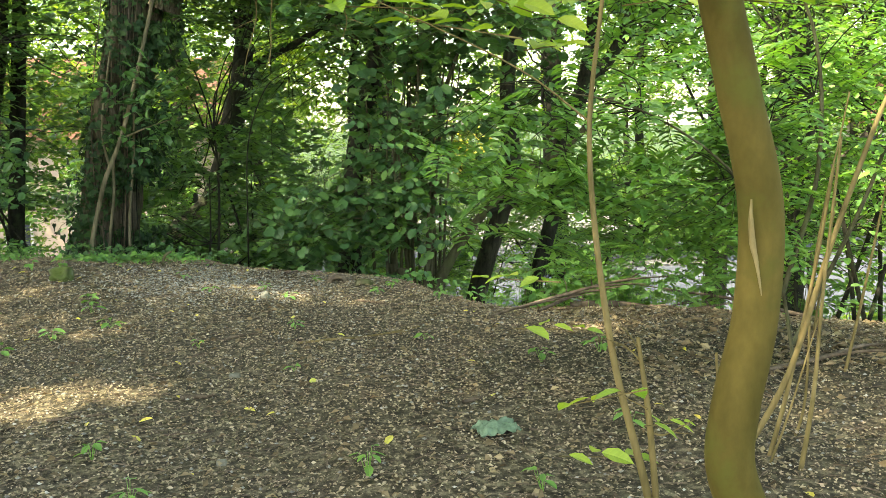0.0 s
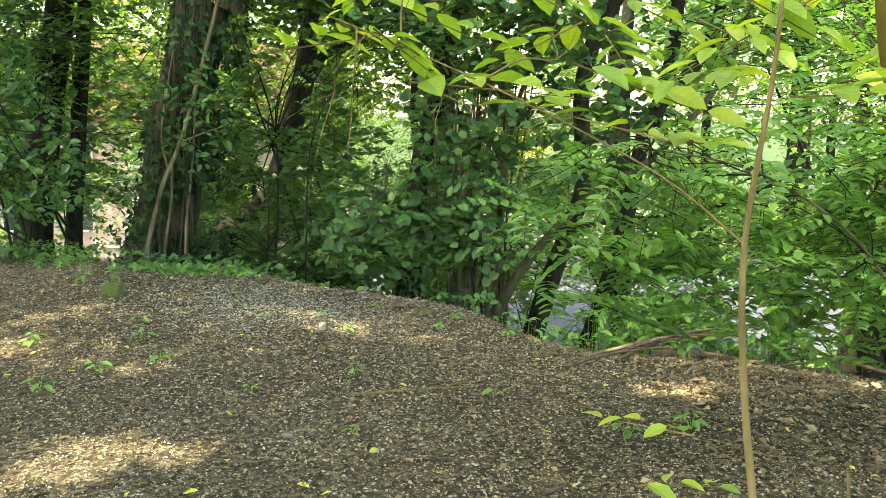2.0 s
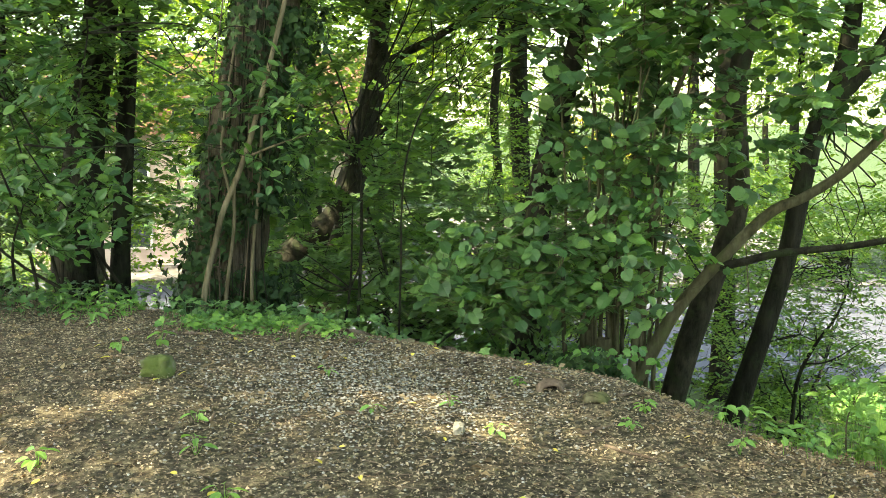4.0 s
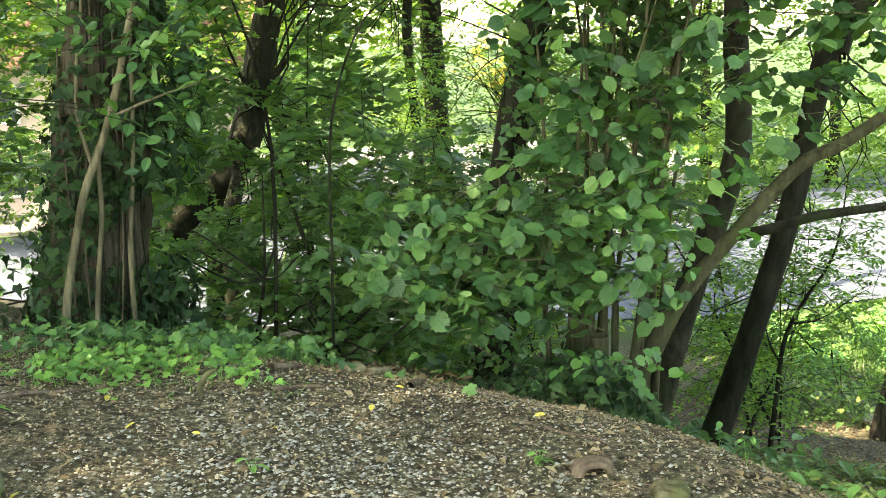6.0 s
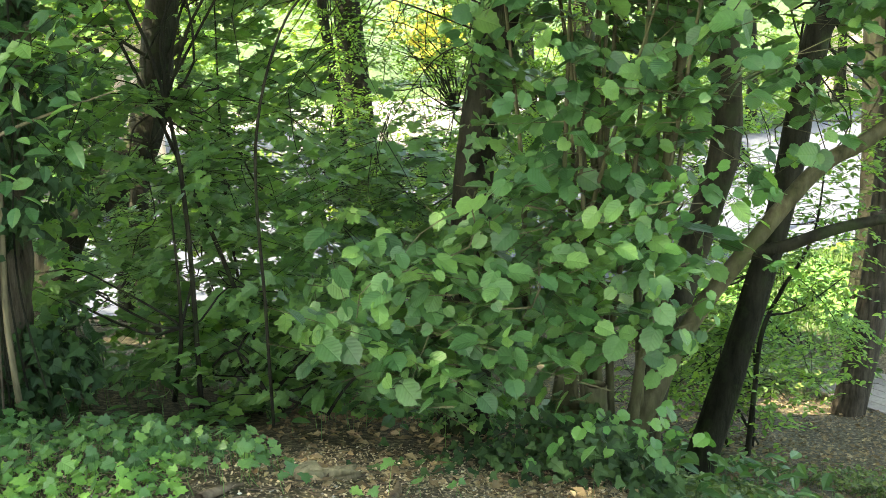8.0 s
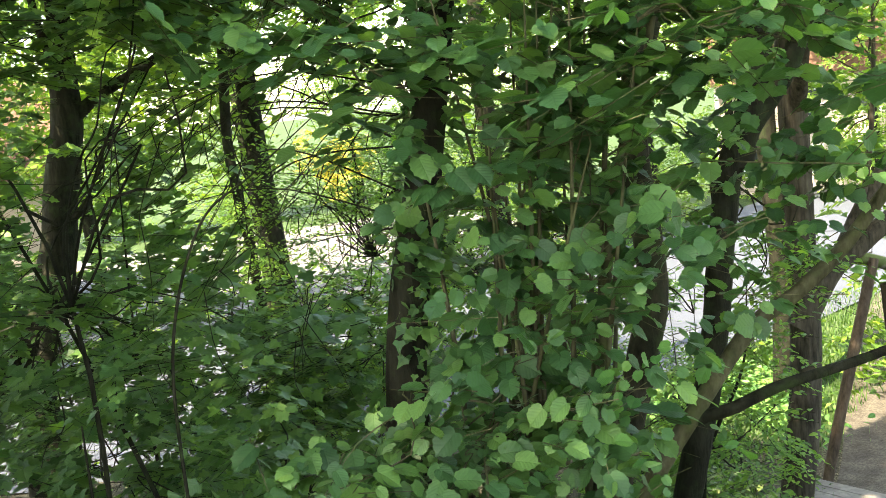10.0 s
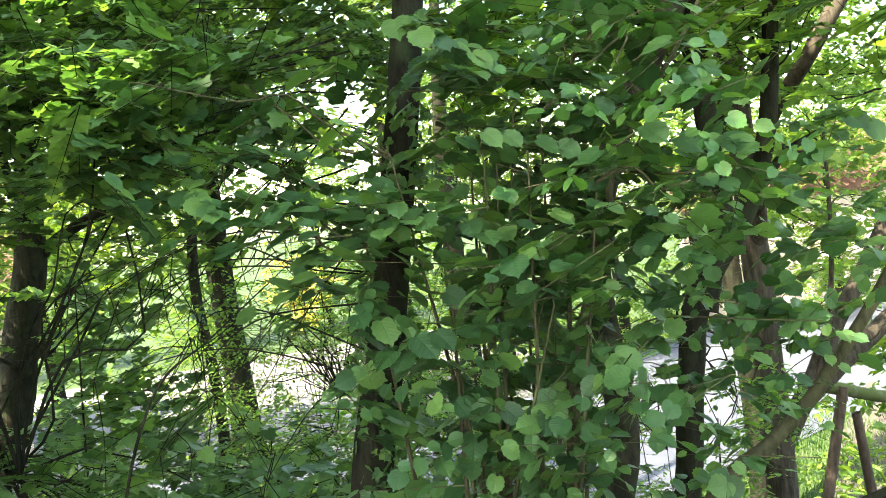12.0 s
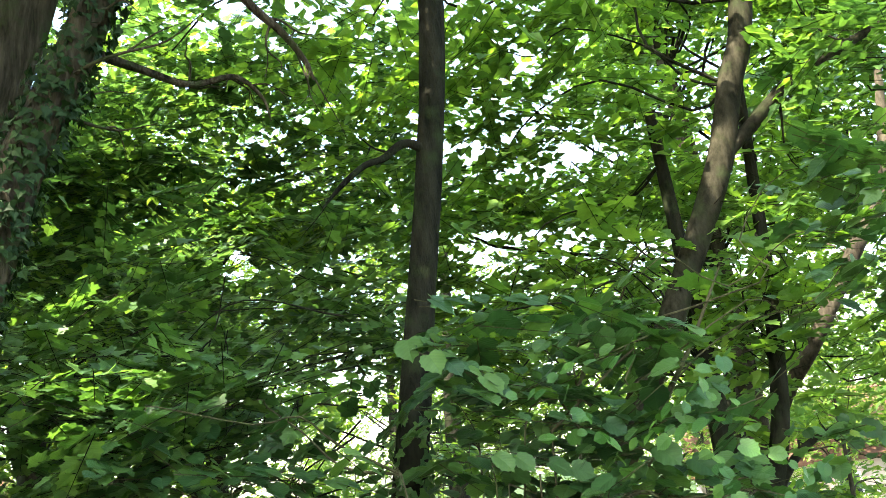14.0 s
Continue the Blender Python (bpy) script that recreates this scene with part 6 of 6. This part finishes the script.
def root_knot(x, y, wide, high, turn, mat, label, seed):
    """Arching roots grown together, showing above the litter."""
    k = np.random.default_rng(seed)
    z = G(x, y)
    root = empty("root_knot", (x, y, z))
    tagged(root, label, "root")
    for q in range(6):
        a = turn + k.normal(0, 0.25)
        d = np.array([math.cos(a), math.sin(a), 0]) * wide * k.uniform(0.7, 1.1)
        o = np.array([x, y, z]) + np.array([-math.sin(turn), math.cos(turn), 0]) * k.normal(0, 0.03)
        h = high * k.uniform(0.55, 1.0)
        bag = Bag()
        bag.add(*tube([o - d - (0, 0, 0.03), o - d * 0.7 + (0, 0, h * 0.6), o - d * 0.1 + (0, 0, h), o + d * 0.55 + (0, 0, h * 0.75), o + d + (0, 0, -0.03)], np.array((0.02, 0.024, 0.022, 0.02, 0.012)) * k.uniform(0.5, 1.1), 9, 6, 0.3, 30.0))
        part("root", bag.mesh("root", mat, True), root)


root_knot(-0.45, 7.67, 0.08, 0.04, 0.1, DEAD_WOOD, "pale weathered root knot showing above the litter", 11)
root_knot(-0.24, 7.47, 0.06, 0.025, -0.3, BARK_HAZEL, "dark weathered root knot at the slope's shoulder", 12)
lump("bark_piece", "grey piece of bark against the undergrowth", (-1.2, 9.15), (0.14, 0.05, 0.05), VINE_BARK, 0.6, "bark", seed=13)

bag = Bag()
z = G(-1.9, 8.4)
bag.add(*tube([(-1.90, 8.42, z - 0.03), (-1.905, 8.41, z + 0.03), (-1.89, 8.40, z + 0.07), (-1.865, 8.40, z + 0.10), (-1.83, 8.41, z + 0.115)], (0.016, 0.014, 0.012, 0.012, 0.006), 8, 5, 0.25, 30.0))
tagged(new("root_stub", bag.mesh("root_stub", BARK_HAZEL, True)), "knobbly bent root stub standing out of the litter", "root")
root_knot(-1.30, 9.15, 0.07, 0.035, 0.3, VINE_BARK, "grey weathered root beside the undergrowth", 15)

# crumpled cloth
bm = bmesh.new()
bmesh.ops.create_grid(bm, x_segments=26, y_segments=18, size=1.0)
for vert in bm.verts:
    x, y = vert.co.x, vert.co.y
    e = 1 - 0.25 * noise.noise(Vector((x * 1.3, y * 1.3, 4)))
    vert.co = Vector((x * 0.08 * e, y * 0.05 * e, 0.026 * (1 - x * x * 0.7) * (1 - y * y * 0.8) + 0.025 * noise.noise(Vector((x * 2.4, y * 3.2, 1))) + 0.012 * noise.noise(Vector((x * 6, y * 7, 2)))))
me = bpy.data.meshes.new("cloth")
bm.to_mesh(me)
bm.free()
for pg in me.polygons:
    pg.use_smooth = True
me.materials.append(CLOTH)
cloth = new("cloth", me)
cloth.location, cloth.rotation_euler = (0.27, 3.98, G(0.27, 3.98) + 0.02), (0.05, 0, 0.35)
mod = cloth.modifiers.new("thickness", 'SOLIDIFY')
mod.thickness = 0.003
tagged(cloth, "crumpled grey-green cloth lying on the leaf litter", "cloth")


# ---- the boardwalk and the timber rail ----
def box(length, width, height, bevel=0.006):
    bm = bmesh.new()
    bmesh.ops.create_cube(bm, size=1.0)
    for vert in bm.verts:
        vert.co = Vector((vert.co.x * length, vert.co.y * width, vert.co.z * height))
    bmesh.ops.bevel(bm, geom=bm.edges[:], offset=bevel, segments=1, affect='EDGES')
    me = bpy.data.meshes.new("board")
    bm.to_mesh(me)
    bm.free()
    return me


deck = empty("boardwalk", (6.04, 15.37, -3.47))
tagged(deck, "weathered grey timber boardwalk at the foot of the bank", "boardwalk")
deck.rotation_euler = (0, radians(-7.8), radians(-78.3))
me = box(2.4, 0.178, 0.045)
me.materials.append(PLANK)
for k in range(6):
    ob = new("plank", me)
    ob.parent = deck
    ob.location = (rng.normal(0, 0.012), -0.475 + k * 0.19, rng.normal(0, 0.003))
    ob.rotation_euler = (0, 0, rng.normal(0, 0.003))
me = box(0.09, 1.1, 0.2)
me.materials.append(TIMBER)
for x in (-1.0, 0, 1.0):
    ob = new("bearer", me)
    ob.parent = deck
    ob.location = (x, 0, -0.125)

rail = empty("timber_trestle", (7.3, 16.4, -4.0))
tagged(rail, "dark timber trestle of leaning posts with a mossy beam", "trestle")
for name, pts, r, mat in [("post", [(6.35, 16.45, -4.1), (6.65, 16.5, -3.06), (7.28, 16.5, -0.97), (7.38, 16.5, -0.65)], 0.075, TIMBER), ("post", [(7.78, 16.4, -4.1), (7.68, 16.4, -3.05), (7.54, 16.4, -1.81), (7.46, 16.4, -1.0)], 0.07, TIMBER),
                          ("beam", [(6.9, 16.6, -0.55), (7.3, 16.6, -0.66), (8.0, 16.6, -0.9), (8.8, 16.6, -1.1)], 0.09, MOSS_ROCK)]:
    bag = Bag()
    bag.add(*tube(pts, (r, r, r * 0.95, r * 0.9), 8, 5, 0.08))
    part(name, bag.mesh(name, mat, True), rail)


# ---- houses beyond the road ----
def house(place, size, turn, wall, label):
    w, d, h = size
    root = empty("house", place)
    root.rotation_euler = (0, 0, radians(turn))
    tagged(root, label, "house")

    def put(name, me, at, parent=root, rot=(0, 0, 0)):
        ob = new(name, me)
        ob.parent = parent
        ob.location, ob.rotation_euler = at, rot
        return ob

    me = box(w, d, h, 0.02)
    me.materials.append(wall)
    put("wall", me, (0, 0, h / 2))
    bm = bmesh.new()
    a, e, r = w / 2 + 0.4, d / 2 + 0.5, d * 0.42
    vs = [bm.verts.new(p) for p in [(-a, -e, -0.2), (a, -e, -0.2), (a, e, -0.2), (-a, e, -0.2), (-a, 0, r), (a, 0, r)]]
    for q in [(0, 1, 5, 4), (2, 3, 4, 5), (0, 4, 3), (1, 2, 5), (3, 2, 1, 0)]:
        bm.faces.new([vs[i] for i in q])
    me = bpy.data.meshes.new("roof")
    bm.to_mesh(me)
    bm.free()
    me.materials.append(ROOF_TILE)
    put("roof", me, (0, 0, h + 0.02))
    pane, frame_me = box(0.9, 0.04, 1.2), box(1.1, 0.1, 1.4)
    pane.materials.append(GLASS)
    frame_me.materials.append(PALE_WALL)
    for i in range(int(w // 2.6)):
        for j in range(int(h // 2.7)):
            win = put("window", frame_me, (-w / 2 + 1.5 + i * 2.6, -d / 2 - 0.03, 1.5 + j * 2.7))
            put("pane", pane, (0, -0.05, 0), win)
    return root


house((-13, 44, -4.5), (13, 8, 5.6), 8, PLASTER, "pink-rendered house with a red tiled roof across the road")
house((31, 47, -4.5), (12, 8, 5.6), -30, PLASTER, "pink-rendered house seen through the trees across the road")
